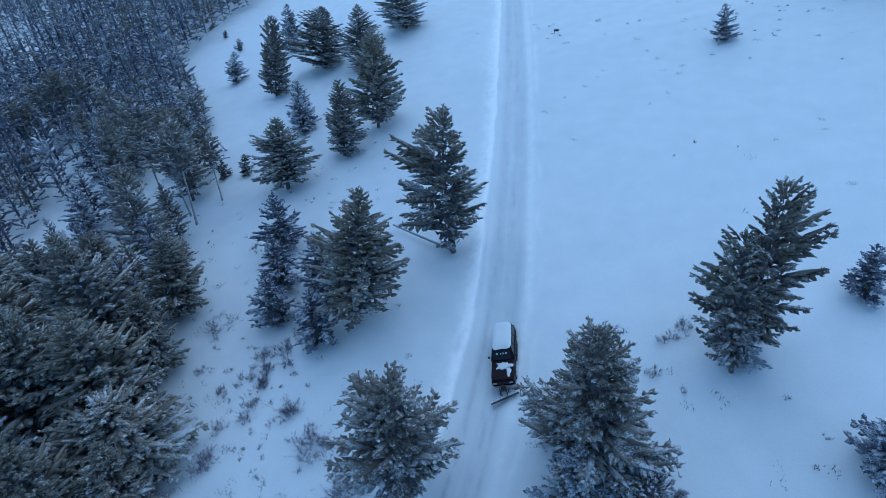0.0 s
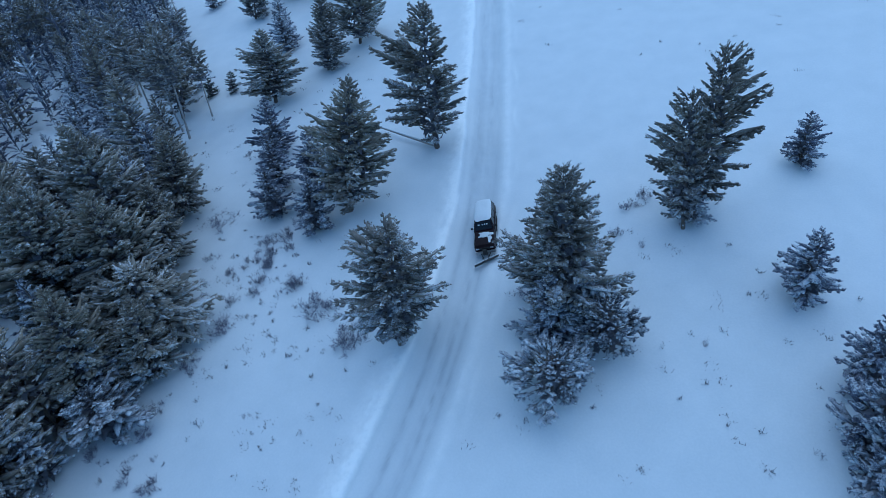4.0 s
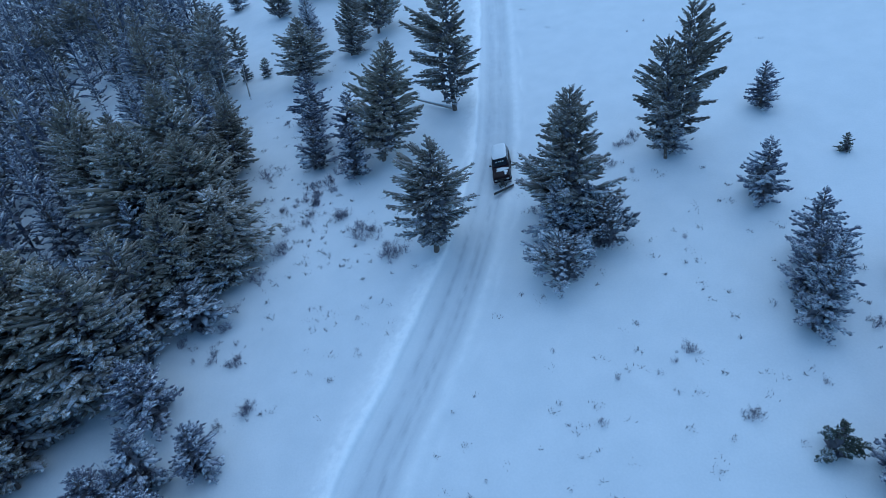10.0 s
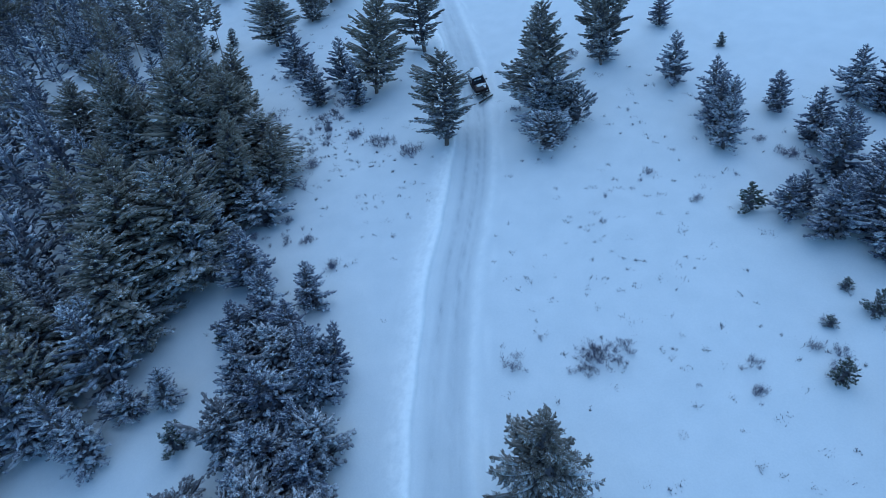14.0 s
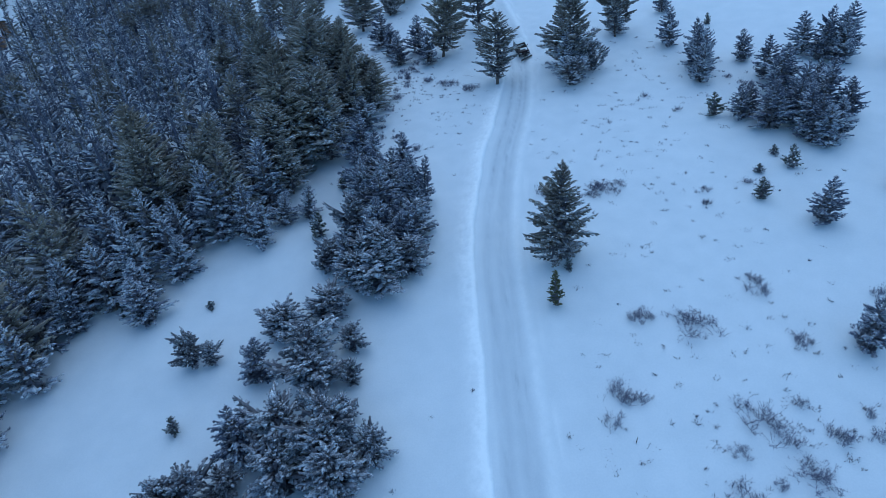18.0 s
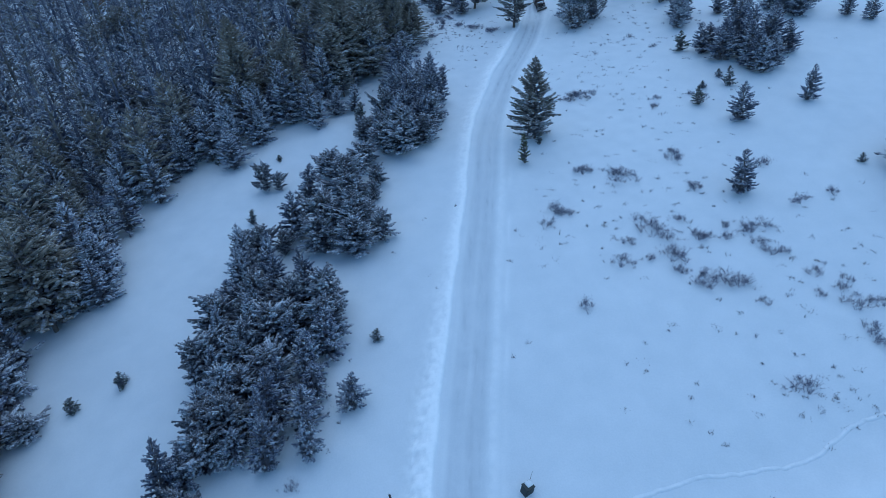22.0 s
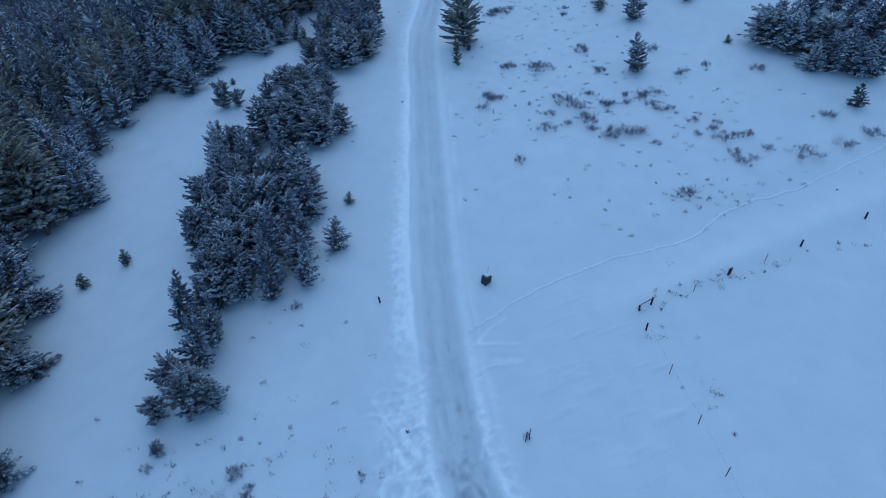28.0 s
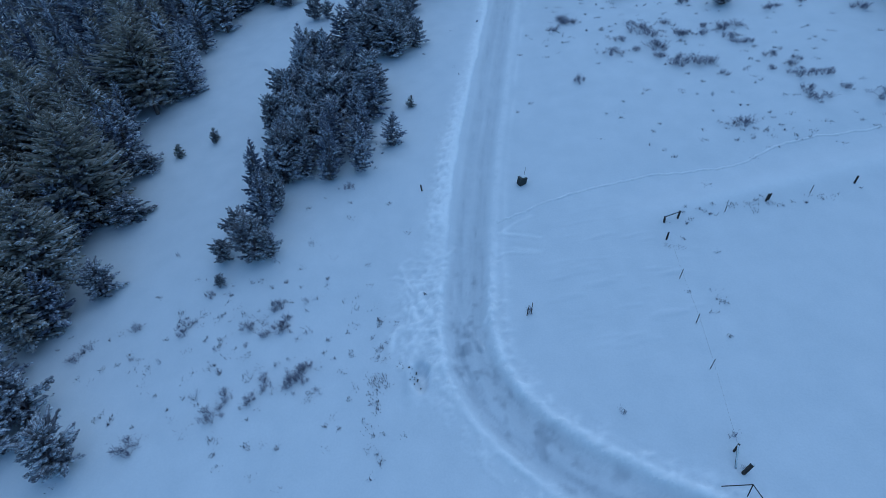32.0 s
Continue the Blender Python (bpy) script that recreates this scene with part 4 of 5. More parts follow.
ISLAND_B_1 = [
    (-48.1, -61.0, 6.7, 2.0, 9, 's'), (-44.5, -61.0, 4.9, 2.4, 7, 's'), (-54.8, -55.2, 5.1, 2.6, 0, 'b'), (-55.3, -51.1, 6.0, 2.7, 0, 'b'),
    (-51.7, -57.3, 5.1, 2.2, 0, 'b'), (-51.8, -56.2, 6.0, 2.2, 0, 'b'), (-48.7, -58.9, 5.1, 2.8, 0, 'b'), (-49.0, -54.2, 6.0, 2.9, 0, 'b'),
    (-45.4, -58.5, 6.7, 2.6, 8, 's'), (-54.5, -53.5, 6.8, 2.2, 0, 'f'), (-54.8, -51.1, 8.0, 2.3, 0, 'f'), (-51.0, -53.4, 6.8, 2.5, 0, 'f'),
    (-51.1, -52.5, 8.0, 2.5, 0, 'f'), (-47.3, -55.1, 5.7, 2.2, 8, 's'), (-43.5, -55.8, 6.6, 2.8, 7, 's'), (-55.5, -48.0, 5.4, 2.7, 9, 's'),
    (-51.1, -50.7, 5.1, 2.5, 0, 'b'), (-51.2, -49.1, 6.0, 2.6, 0, 'b'),
]
ISLAND_B_2 = [
    (-47.1, -53.0, 5.1, 2.1, 0, 'b'), (-47.2, -50.9, 6.0, 2.1, 0, 'b'),
]
ISLAND_C = [
    (-43.2, -53.5, 5.1, 2.9, 0, 'b'), (-43.2, -50.2, 6.0, 3.0, 0, 'b'), (-54.6, -45.2, 7.0, 2.6, 9, 'f'), (-50.0, -46.7, 6.8, 2.6, 9, 's'),
    (-45.6, -49.5, 6.8, 2.3, 0, 's'), (-45.7, -48.1, 8.0, 2.3, 0, 's'), (-53.6, -44.0, 6.8, 2.3, 0, 'f'), (-53.8, -41.8, 8.0, 2.3, 0, 'f'),
    (-51.0, -43.5, 7.4, 2.4, 7, 'f'), (-55.9, -73.8, 7.8, 2.2, 9, 's'), (-57.7, -68.6, 7.9, 2.1, 9, 's'), (-54.4, -71.8, 5.1, 1.8, 0, 'b'),
    (-54.5, -71.1, 6.0, 1.8, 0, 'b'), (-55.9, -68.1, 5.8, 2.0, 9, 's'),
]
ISLAND_D = [
    (-58.4, -75.4, 3.7, 1.8, 9, 'b'), (-56.3, -78.9, 5.8, 2.4, 9, 'b'), (-54.3, -79.0, 3.6, 1.4, 9, 'b'), (-59.8, -78.3, 2.8, 1.4, 9, 'b'),
    (-37.9, -55.5, 1.8, 0.9, 9, 's'), (-66.1, -55.1, 2.3, 1.0, 9, 's'), (-70.7, -57.2, 2.1, 1.1, 9, 's'), (-40.6, -62.9, 4.6, 2.0, 9, 's'),
]
LEFTWALL = [
    (-79.9, -79.0, 14.5, 5.6, 9, 'p'), (-79.5, -68.4, 15.8, 6.2, 9, 'p'), (-79.7, -41.1, 14.6, 8.0, 9, 'p'), (-79.2, -52.8, 5.3, 2.5, 9, 'f'),
    (-74.4, -59.4, 2.9, 2.2, 9, 'b'), (-73.2, -80.4, 4.3, 2.3, 9, 'b'), (-69.2, -99.9, 5.1, 2.7, 0, 'b'), (-69.5, -99.2, 6.0, 2.8, 0, 'b'),
    (-76.6, -93.9, 6.1, 2.9, 9, 's'), (-59.4, -81.9, 1.4, 0.8, 9, 'b'), (-73.1, -41.1, 6.8, 3.3, 0, 'f'), (-74.0, -37.2, 8.0, 3.8, 0, 'f'),
    (-85.2, -79.3, 11.3, 4.8, 9, 'p'), (-81.2, -74.0, 9.0, 4.0, 6, 'p'), (-80.0, -70.3, 7.0, 3.2, 6, 's'),
    (-77.2, -83.3, 7.5, 3.4, 6, 's'), (-79.5, -85.0, 9.5, 4.2, 6, 'p'), (-75.2, -94.5, 6.0, 3.0, 6, 'b'), (-80.5, -90.5, 8.5, 3.6, 6, 's'), (-76.5, -97.5, 7.0, 3.2, 6, 's'), (-74.4, -68.8, 3.7, 2.7, 9, 'b'), (-93.7, -64.4, 16.1, 6.6, 9, 'p'), (-92.4, -54.5, 17.2, 7.2, 9, 'p'),
]
CLEARING_TREES = [
    (-79.0, 111.5, 14.0, 3.0, 2, 't'), (-82.5, 112.0, 15.0, 3.2, -2, 't'), (-86.0, 109.5, 14.0, 3.0, 2, 't'), (-88.5, 106.0, 13.0, 3.0, 1, 't'), (-84.5, 115.0, 14.5, 3.2, 0, 't'),
    (-98.0, 55.0, 14.0, 3.0, 2, 't'), (-101.5, 56.0, 15.0, 3.2, -2, 't'), (-105.0, 54.0, 14.0, 3.0, 2, 't'), (-107.5, 50.5, 13.0, 3.0, 1, 't'), (-103.0, 59.0, 14.5, 3.2, 0, 't'),
]
STANDS = (UPPER_1, UPPER_2, BEND_1, BEND_2, COPSE_1, COPSE_2, SLOPE_1, SLOPE_2, VERGE_1, VERGE_2, VERGE_B_1, VERGE_B_2, VERGE_C, SLOPE_B, LEFTEDGE, COPSE_B, FRINGE_1, FRINGE_2, THICKET_1, THICKET_2, ISLAND_A_1, ISLAND_A_2, ISLAND_B_1, ISLAND_B_2, ISLAND_C, ISLAND_D, LEFTWALL, CLEARING_TREES)
standing = []
for stand in STANDS:
    for x, y, h, r, side, kind in stand:
        if all((x - a) ** 2 + (y - c) ** 2 > 1.25 ** 2 for a, c in standing):
            standing.append((x, y))
            plant(kind, x, y, h, r, lean=(random.gauss(0, 1.0), side))

# ---- the forest below the track ----
EDGE = [(-122, -89.1), (-100, -82.9), (-81, -80.6), (-70, -79.5), (-60, -76.3), (-48, -78.2), (-41, -74.1), (-26, -72.9), (-13, -69.7), (-9, -60.5), (-4, -47.3),
        (6, -40.2), (13, -36.1), (18, -30.9), (26, -29.9), (38, -31.8), (50, -34.7), (63, -38.6), (82, -42.5), (100, -47.4), (110, -52.4), (147, -74.4), (190, -65.8), (240, -53.2), (420, -59.5)]


def edge_x(y):
    return float(np.interp(y, [e[0] for e in EDGE], [e[1] for e in EDGE]))


GAPS = [(-54.6, 55.4, 6), (-49.0, 46.5, 6), (-46.5, 40, 4), (-60.2, 64.3, 4), (-69.5, 91.5, 4), (-62, 75, 3.5), (-36.0, 4.0, 4), (-43, 9.5, 3.5), (-81, 103.5, 6), (-100.5, 47, 6), (-49.5, 76.0, 4.5)]
CLEARINGS = [(-152.7, 168, 10), (-148.8, 152, 9), (-143.8, 146, 8), (-138.9, 136, 8), (-145.8, 157, 8), (-154.3, 206, 9), (-150.4, 197, 8), (-146.5, 188, 7)]


def cleared(x, y):
    return any((x - a) ** 2 + (y - c) ** 2 < r * r for a, c, r in CLEARINGS + GAPS)


random.seed(5)
deep = []
y = -118.0
while y < 420:
    step = 3.7 if y < 27 else 4.3 if y < 110 else 4.6
    x0 = edge_x(y)
    x = x0 - random.uniform(0.5, 2.5)
    while x > max(x0 - (230 if y > 20 else 100 if y > -60 else 16), -133 - 0.48 * max(y, -60) - (30 if y < -60 else 0)):
        px, py = x + random.uniform(-1.2, 1.2), y + random.uniform(-1.2, 1.2)
        inner = x0 - x
        if inner < 24 and y < 105:
            if not cleared(px, py) and random.random() < (0.84 if y > 27 else 0.97):
                k = random.choices("PSFb", (3, 4, 3.6, 0.5) if y > 62 else (2.4, 1.2, 7.4, 0.6) if y > 27 else (2.6, 1.6, 7.5, 0.6) if y > -8 else (3.5, 3, 4, 1))[0]
                h = {"P": 12.5, "S": 9, "F": 9.5, "b": 4.5}[k] * random.uniform(0.65, 1.25)
                plant(k, px, py, h, h * random.uniform(0.29, 0.4) * (2 if k == "b" else 1))
        elif y > -62 and not cleared(px, py):
            deep.append((px, py, random.uniform(8, 16.5)))
        x -= step * random.uniform(0.9, 1.35) * (1 + max(0, inner - 40) / 120)
    y += step * random.uniform(0.85, 1.2)
    if y > 140:
        y += (y - 140) * 0.02


def woods(name, places, seed, label):
    """Many far conifers in one mesh, each layered in boughs like the near ones."""
    g = np.random.default_rng(seed)
    straight = lambda z: np.array([0.0, 0.0, z])
    shapes = []
    for k in range(8):
        fine = k < 4
        shapes.append(crown_mesh(g, straight, 11, 2.6, 0.08, 30 if fine else 26, 5 if fine else 3, 2, 0.4, cone if k % 2 else pine, -0.15, 0.15, None, 40 if fine else 20, 5, 0.4, 3 if fine else 2, 1.45 if fine else 1.8, 0.2, 0.11))
    vs, fs, marks, o = [], [], [], 0
    zs = ground_z(np.array([p[0] for p in places]), np.array([p[1] for p in places]))
    for (x, y, h), z in zip(places, zs):
        v, f, mark = shapes[g.integers(4) + (0 if y < 70 else 4)]
        if y > 150:
            keep = g.random(len(f)) < 0.6
            f, mark = f[keep], mark[keep]
            v = v[f].reshape(-1, 3)
            f = np.arange(len(v)).reshape(-1, 3)
        a, k = g.uniform(0, 6.28), h / 11
        w = k * (g.uniform(1.05, 1.4) if y < 110 else g.uniform(1.25, 1.65))
        q = np.stack([x + w * (v[:, 0] * np.cos(a) - v[:, 1] * np.sin(a)), y + w * (v[:, 0] * np.sin(a) + v[:, 1] * np.cos(a)), z + k * v[:, 2]], -1)
        vs.append(q)
        fs.append(f + o)
        marks.append(np.where(mark == 1, 1, 2 if g.random() < 0.22 else 0).astype(np.int32))
        o += len(q)
    me = fast_mesh(name, np.concatenate(vs), np.concatenate(fs))
    me.polygons.foreach_set("material_index", np.concatenate(marks))
    me.materials.append(WOODS_N)
    me.materials.append(INNER)
    me.materials.append(WOODS_PINE_N)
    return tagged(new(name, me), label, "forest", kind="stuff")


for kind, (tall, wide, makers) in KINDS.items():
    for i, ob in enumerate(makers):
        if (kind, i) not in USED:
            for o in (*ob.children, ob):
                bpy.data.objects.remove(o)

woods("far_woods", deep, 3, "dense snow-dusted conifer forest covering the lower hillside")

# ---- shrubs and dry grass ----


def twig_mesh(seed, clumps, stems, forks):
    """A leafless shrub of a reach and height of 1: several clumps of hair-thin stems that fan upwards and fork."""
    g = np.random.default_rng(seed)
    at, way, size, wide = [], [], [], []
    for c in range(clumps):
        spot = g.normal(size=2) * 0.36
        k = g.uniform(0.6, 1.15) * (1.1 - 0.5 * min(1.0, float(np.hypot(*spot))))
        for i in range(stems):
            lean = g.normal(size=2) * 0.34
            d = unit(np.array([*lean, 1.0]))
            foot = np.array([*(spot + g.normal(size=2) * 0.07), -0.06])
            tall = k * g.uniform(0.45, 0.95)
            at.append(foot)
            way.append(d)
            size.append(tall)
            wide.append(0.013)
            for f in g.uniform(0.25, 0.95, forks):
                at.append(foot + d * tall * f)
                way.append(unit(d + g.normal(size=3) * [0.5, 0.5, 0.3]))
                size.append(g.uniform(0.1, 0.24) * k)
                wide.append(0.014)
    v, f = sprays(g, np.array(at), np.array(way), np.array(size), np.array(wide))
    return fast_mesh("shrub", v, f)


shrub_meshes = [twig_mesh(200 + i, 11, 12, 9) for i in range(6)]
small_shrub_meshes = [twig_mesh(220 + i, 4, 9, 9) for i in range(5)]
for me in shrub_meshes + small_shrub_meshes:
    me.materials.append(TWIG)
SHRUBS_A = [
    (-3.4, -45.9, 1.9), (-3.5, -35.3, 2.1), (-7.7, -32.8, 1.0), (-12.9, -41.0, 1.3), (-2.7, -50.6, 1.7), (-8.5, -50.5, 1.2),
    (-1.3, -55.5, 1.4), (2.2, -55.5, 1.8), (8.4, -52.6, 1.3), (9.0, -48.3, 1.6), (4.6, -49.5, 0.8), (2.4, -48.7, 0.8),
    (5.0, -40.1, 0.8), (16.2, -45.1, 1.3), (15.7, -37.3, 1.0), (5.1, -33.2, 1.0), (12.8, -60.5, 1.3), (16.1, -61.3, 0.9),
    (12.7, -65.4, 1.6), (16.9, -64.3, 0.7), (20.6, -66.5, 1.9), (28.7, -61.0, 1.2), (27.6, -48.2, 1.4), (2.3, -68.5, 1.3),
    (-14.7, -55.7, 0.9), (10.0, -58.8, 0.6), (0.5, -62.8, 0.4), (20.6, -44.5, 0.7), (31.7, -65.5, 1.5), (26.9, -66.4, 1.1),
]
SHRUBS_B = [
    (-16.3, 32.3, 1.2), (-13.4, 28.5, 1.7), (-23.6, 28.5, 1.4), (-10.1, 24.3, 1.4), (-20.2, 38.7, 1.4), (-26.8, 44.2, 1.6),
    (-25.3, 13.9, 0.7), (-23.2, 8.7, 0.8), (-27.1, 38.5, 0.6), (-23.0, 34.3, 0.5), (-18.6, 18.7, 0.4), (5.9, 2.1, 0.5),
    (17.2, 34.4, 0.9), (18.7, 35.6, 0.8), (12.6, 6.0, 0.4), (3.4, 8.9, 0.3), (7.8, 5.7, 0.4), (11.2, 5.4, 0.4),
    (-25.3, 24.2, 0.8), (-25.9, 7.4, 0.6),
]
SHRUBS_C = [
    (-2.8, -11.6, 0.9), (-0.1, -12.1, 1.0), (-4.2, -13.0, 0.6), (-25.9, 14.0, 0.7), (-23.3, 8.5, 0.6), (-35.3, 4.7, 1.0),
    (-9.4, -10.1, 1.0), (28.3, 6.4, 0.6), (29.1, 3.5, 1.2), (29.6, 3.0, 0.9), (17.5, -16.4, 0.8), (21.4, -13.9, 0.6),
    (15.1, -20.4, 1.0), (-16.3, 32.2, 0.8), (-13.8, 29.1, 1.5), (-10.5, 24.9, 1.4), (5.8, 2.4, 0.4),
]
SHRUBS_D = [
    (-52.4, -86.3, 0.7), (-51.2, -88.3, 0.7), (-65.5, -76.5, 0.4), (-45.8, -69.9, 0.6), (-55.7, -82.4, 0.3),
]
SHRUBS_E = [
    (-56.6, -97.2, 1.0), (-72.7, -88.4, 1.0), (-63.8, -99.4, 1.1), (-52.2, -95.0, 0.9), (-51.4, -89.3, 0.9), (-52.4, -86.4, 0.6),
    (-49.1, -94.6, 0.9), (-66.5, -90.1, 0.4), (-63.5, -90.8, 0.4), (-67.2, -86.1, 0.6), (-61.7, -87.2, 0.9), (-58.3, -86.4, 0.3),
    (-53.4, -96.8, 0.4), (-47.3, -96.2, 0.4), (-22.1, -101.6, 0.5), (-27.5, -90.9, 0.4), (-14.2, -104.2, 0.5), (-14.7, -106.6, 0.4),
]
SHRUBS_F = [
    (-3.3, -34.6, 1.7), (-7.6, -32.5, 1.1), (-3.5, -44.7, 1.5), (5.4, -32.0, 0.9), (-13.3, -39.7, 1.2), (-15.3, -42.1, 0.8),
    (5.2, -39.7, 0.8), (-2.0, -12.2, 1.2),
]
SHRUBS_G = [
    (-6.8, -47.5, 0.8), (-1.9, -47.7, 1.0), (1.2, -48.5, 1.1), (0.5, -45.3, 0.7), (-5.3, -50.7, 0.7), (-2.2, -49.9, 0.9), (-3.0, -53.1, 0.8), (-0.4, -54.5, 1.0),
    (7.5, -51.0, 0.9), (5.2, -47.5, 0.7), (7.2, -49.0, 0.8), (14.8, -60.9, 0.8), (12.7, -58.5, 0.7), (12.3, -63.5, 0.8), (3.6, -59.0, 0.6), (2.1, -71.0, 0.5),
    (-53.1, -89.5, 0.6), (-49.7, -95.3, 0.9), (-48.6, -94.2, 0.9), (-55.7, -95.7, 0.7), (-53.3, -96.5, 0.7), (-62.5, -87.0, 0.5), (-60.9, -86.6, 0.5), (-58.8, -94.8, 0.5),
    (-27.6, -91.0, 0.5),
]
random.seed(9)
# brushy patches: middle, reach across and along, how many
BRUSH = [(-21.5, 37, 4.5, 5, 26), (-18.5, 41, 2, 3, 10), (-27.5, 17, 1.6, 4, 12), (-31, 24, 1.5, 4, 10), (-2.6, -11, 2.5, 1.6, 8), (7.5, -18, 3, 2, 6), (9, -57, 5, 3, 6),
         (-20, 56, 5, 5, 12), (12, 24, 5, 5, 8), (-56, -90, 5, 4, 7), (24, 6, 5, 4, 8)]
BRUSHY = []
for x, y, rx, ry, n in BRUSH:
    BRUSHY += [(x + random.gauss(0, 1) * rx, y + random.gauss(0, 1) * ry, random.uniform(0.35, 0.8)) for _ in range(n)]
BRUSHY = [q for q in BRUSHY if abs(q[0] - float(road_x(q[1]))) > 4.5]
for patch in (SHRUBS_A, SHRUBS_B, SHRUBS_C, SHRUBS_D, SHRUBS_E, SHRUBS_F, SHRUBS_G, BRUSHY):
    for x, y, r in patch:
        r = max(r * 1.55, 0.5)
        ob = new("shrub", random.choice(shrub_meshes if r > 0.85 else small_shrub_meshes))
        ob.matrix_world = pose(x, y, ground_at(x, y), 0, 0, random.uniform(0, 360)) @ Matrix.Diagonal((r, r * random.uniform(0.75, 1.1), min(1.25, 0.45 + 0.5 * r), 1))
        tagged(ob, "leafless brown shrub sticking up through the snow" if r > 0.6 else "small dead weed clump poking through the snow", "shrub", "shrubs on the snowfield")


def grass(name, patches, seed, label):
    """Tufts of dry stalks over patches (x, y, reach x, reach y, count)."""
    g = np.random.default_rng(seed)
    px, py = [], []
    for x, y, rx, ry, n in patches:
        px.append(x + g.normal(size=n) * rx)
        py.append(y + g.normal(size=n) * ry)
    px, py = np.concatenate(px), np.concatenate(py)
    keep = np.abs(road_offset(px, py)[0]) > 3.4
    px, py = px[keep], py[keep]
    z = ground_z(px, py)
    at, way, size = [], [], []
    for x, y, h in zip(px, py, z):
        n = int(g.integers(8, 24))
        r = g.uniform(0.08, 0.32)
        at.append(np.stack([x + g.normal(size=n) * r, y + g.normal(size=n) * r, np.full(n, h - 0.03)], -1))
        way.append(unit(np.stack([g.normal(size=n) * 0.6, g.normal(size=n) * 0.6, np.ones(n)], -1)))
        size.append(g.uniform(0.12, 0.38, n))
    at, way, size = np.concatenate(at), np.concatenate(way), np.concatenate(size)
    v, f = sprays(g, at, way, size, np.full(len(size), 0.06))
    me = fast_mesh(name, v, f)
    me.materials.append(STRAW)
    return tagged(new(name, me), label, "dry grass", kind="stuff")


grass("dry_grass", [(5.2, -2, 9, 9, 90), (11.6, 22, 7, 8, 60), (-15.7, 22, 6, 9, 90), (-22.7, 32, 4, 10, 70), (23.5, 8, 7, 8, 50), (1.9, -22, 12, 8, 60), (-3.4, -45, 12, 8, 130),
                    (8.5, -55, 10, 6, 40), (-9.8, -66, 9, 4, 18), (6.2, -70, 10, 2, 40), (-59.5, -88, 9, 5, 90), (-52.5, -96, 7, 6, 80), (-42.0, -97, 0.4, 6, 36), (-11.1, -88, 1.2, 5, 14),
                    (-1.0, -81, 8, 0.5, 34), (-22.5, 60, 8, 10, 90), (18.5, 100, 5, 8, 20), (38.4, 70, 16, 12, 30), (-44.1, -65, 4, 8, 25), (-32.7, 45, 5, 8, 60), (46.8, 90, 8, 6, 40)], 5,
      "scattered dry grass stalks showing through the snow")

# ---- fallen timber ----


def pole_thing(name, a, b, ra, rb, mat, label, category, sides=7, snow=False):
    """A pole from a to b, with a cap of snow along its upper side if wanted."""
    v, f = [], []
    o = np.array(a, float)
    limb(v, f, (0, 0, 0), np.array(b, float) - o, ra, rb, sides)
    ob = tagged(new(name), label, category)
    ob.location = o
    part("log", mesh_of("log", v, f, True), mat, ob)
    if snow:
        v, f = [], []
        limb(v, f, (0, 0, ra * 0.75), np.array(b, float) - o + [0, 0, rb * 0.75], ra * 0.8, rb * 0.8, 6)
        part("snow_cover", mesh_of("snow_cover", v, f, True), SNOW, ob, "snow lying along the log")
    return ob


def on_ground(x, y, up=0.0):
    return (x, y, ground_at(x, y) + up)


pole_thing("fallen_log", on_ground(-1.3, 50.2, 0.25), on_ground(-8.3, 56.0, 0.7), 0.2, 0.12, PALE_BARK, "grey fallen trunk propped beside a pine, snow along it", "log", snow=True)
pole_thing("dead_trunk", on_ground(-40.2, 87.5, 0.1), (-46.5, 93.5, ground_at(-46.5, 93.5) + 4.0), 0.16, 0.07, PALE_BARK, "snow-laden dead trunk leaning into the forest edge", "dead tree", snow=True)


# bared earth in the hole that the plough dug
EARTH = grained("frozen_earth", [(0.3, (0.02, 0.018, 0.017)), (0.7, (0.07, 0.06, 0.055))], 6.0, 0.95, bump=0.4)
for i in range(14):
    bm = bmesh.new()
    bmesh.ops.create_icosphere(bm, subdivisions=1, radius=random.uniform(0.04, 0.11))
    for q in bm.verts:
        q.co *= random.uniform(0.7, 1.25)
    me = bpy.data.meshes.new("earth_clod")
    bm.to_mesh(me)
    bm.free()
    me.materials.append(EARTH)
    clod = tagged(new("earth_clod", me), "dark frozen clod of earth in a hole in the snow", "clod", "clods of earth")
    clod.location = on_ground(-38.6 + random.gauss(0, 0.3), -95.9 + random.gauss(0, 0.6), 0.02)

# ---- fence, posts and boxes by the gateway ----


def fence_post(x, y, tall, r, lean=(0, 0), cap=True, mat=None, label="dark weathered wooden fence post with a cap of snow"):
    ob = tagged(new("fence_post"), label, "fence post", "fence posts")
    v, f = [], []
    limb(v, f, (0, 0, -0.4), (0, 0, tall), r * 1.05, r * 0.95, 8)
    part("post", mesh_of("post", v, f, True), mat or POSTWOOD, ob)
    if cap:
        v, f = [], []
        limb(v, f, (0, 0, tall), (0, 0, tall + 0.07), r * 0.95, r * 0.5, 8)
        part("snow_cap", mesh_of("snow_cap", v, f, True), SNOW, ob)
    ob.matrix_basis = pose(x, y, ground_at(x, y), lean[0], lean[1], 0)
    return ob


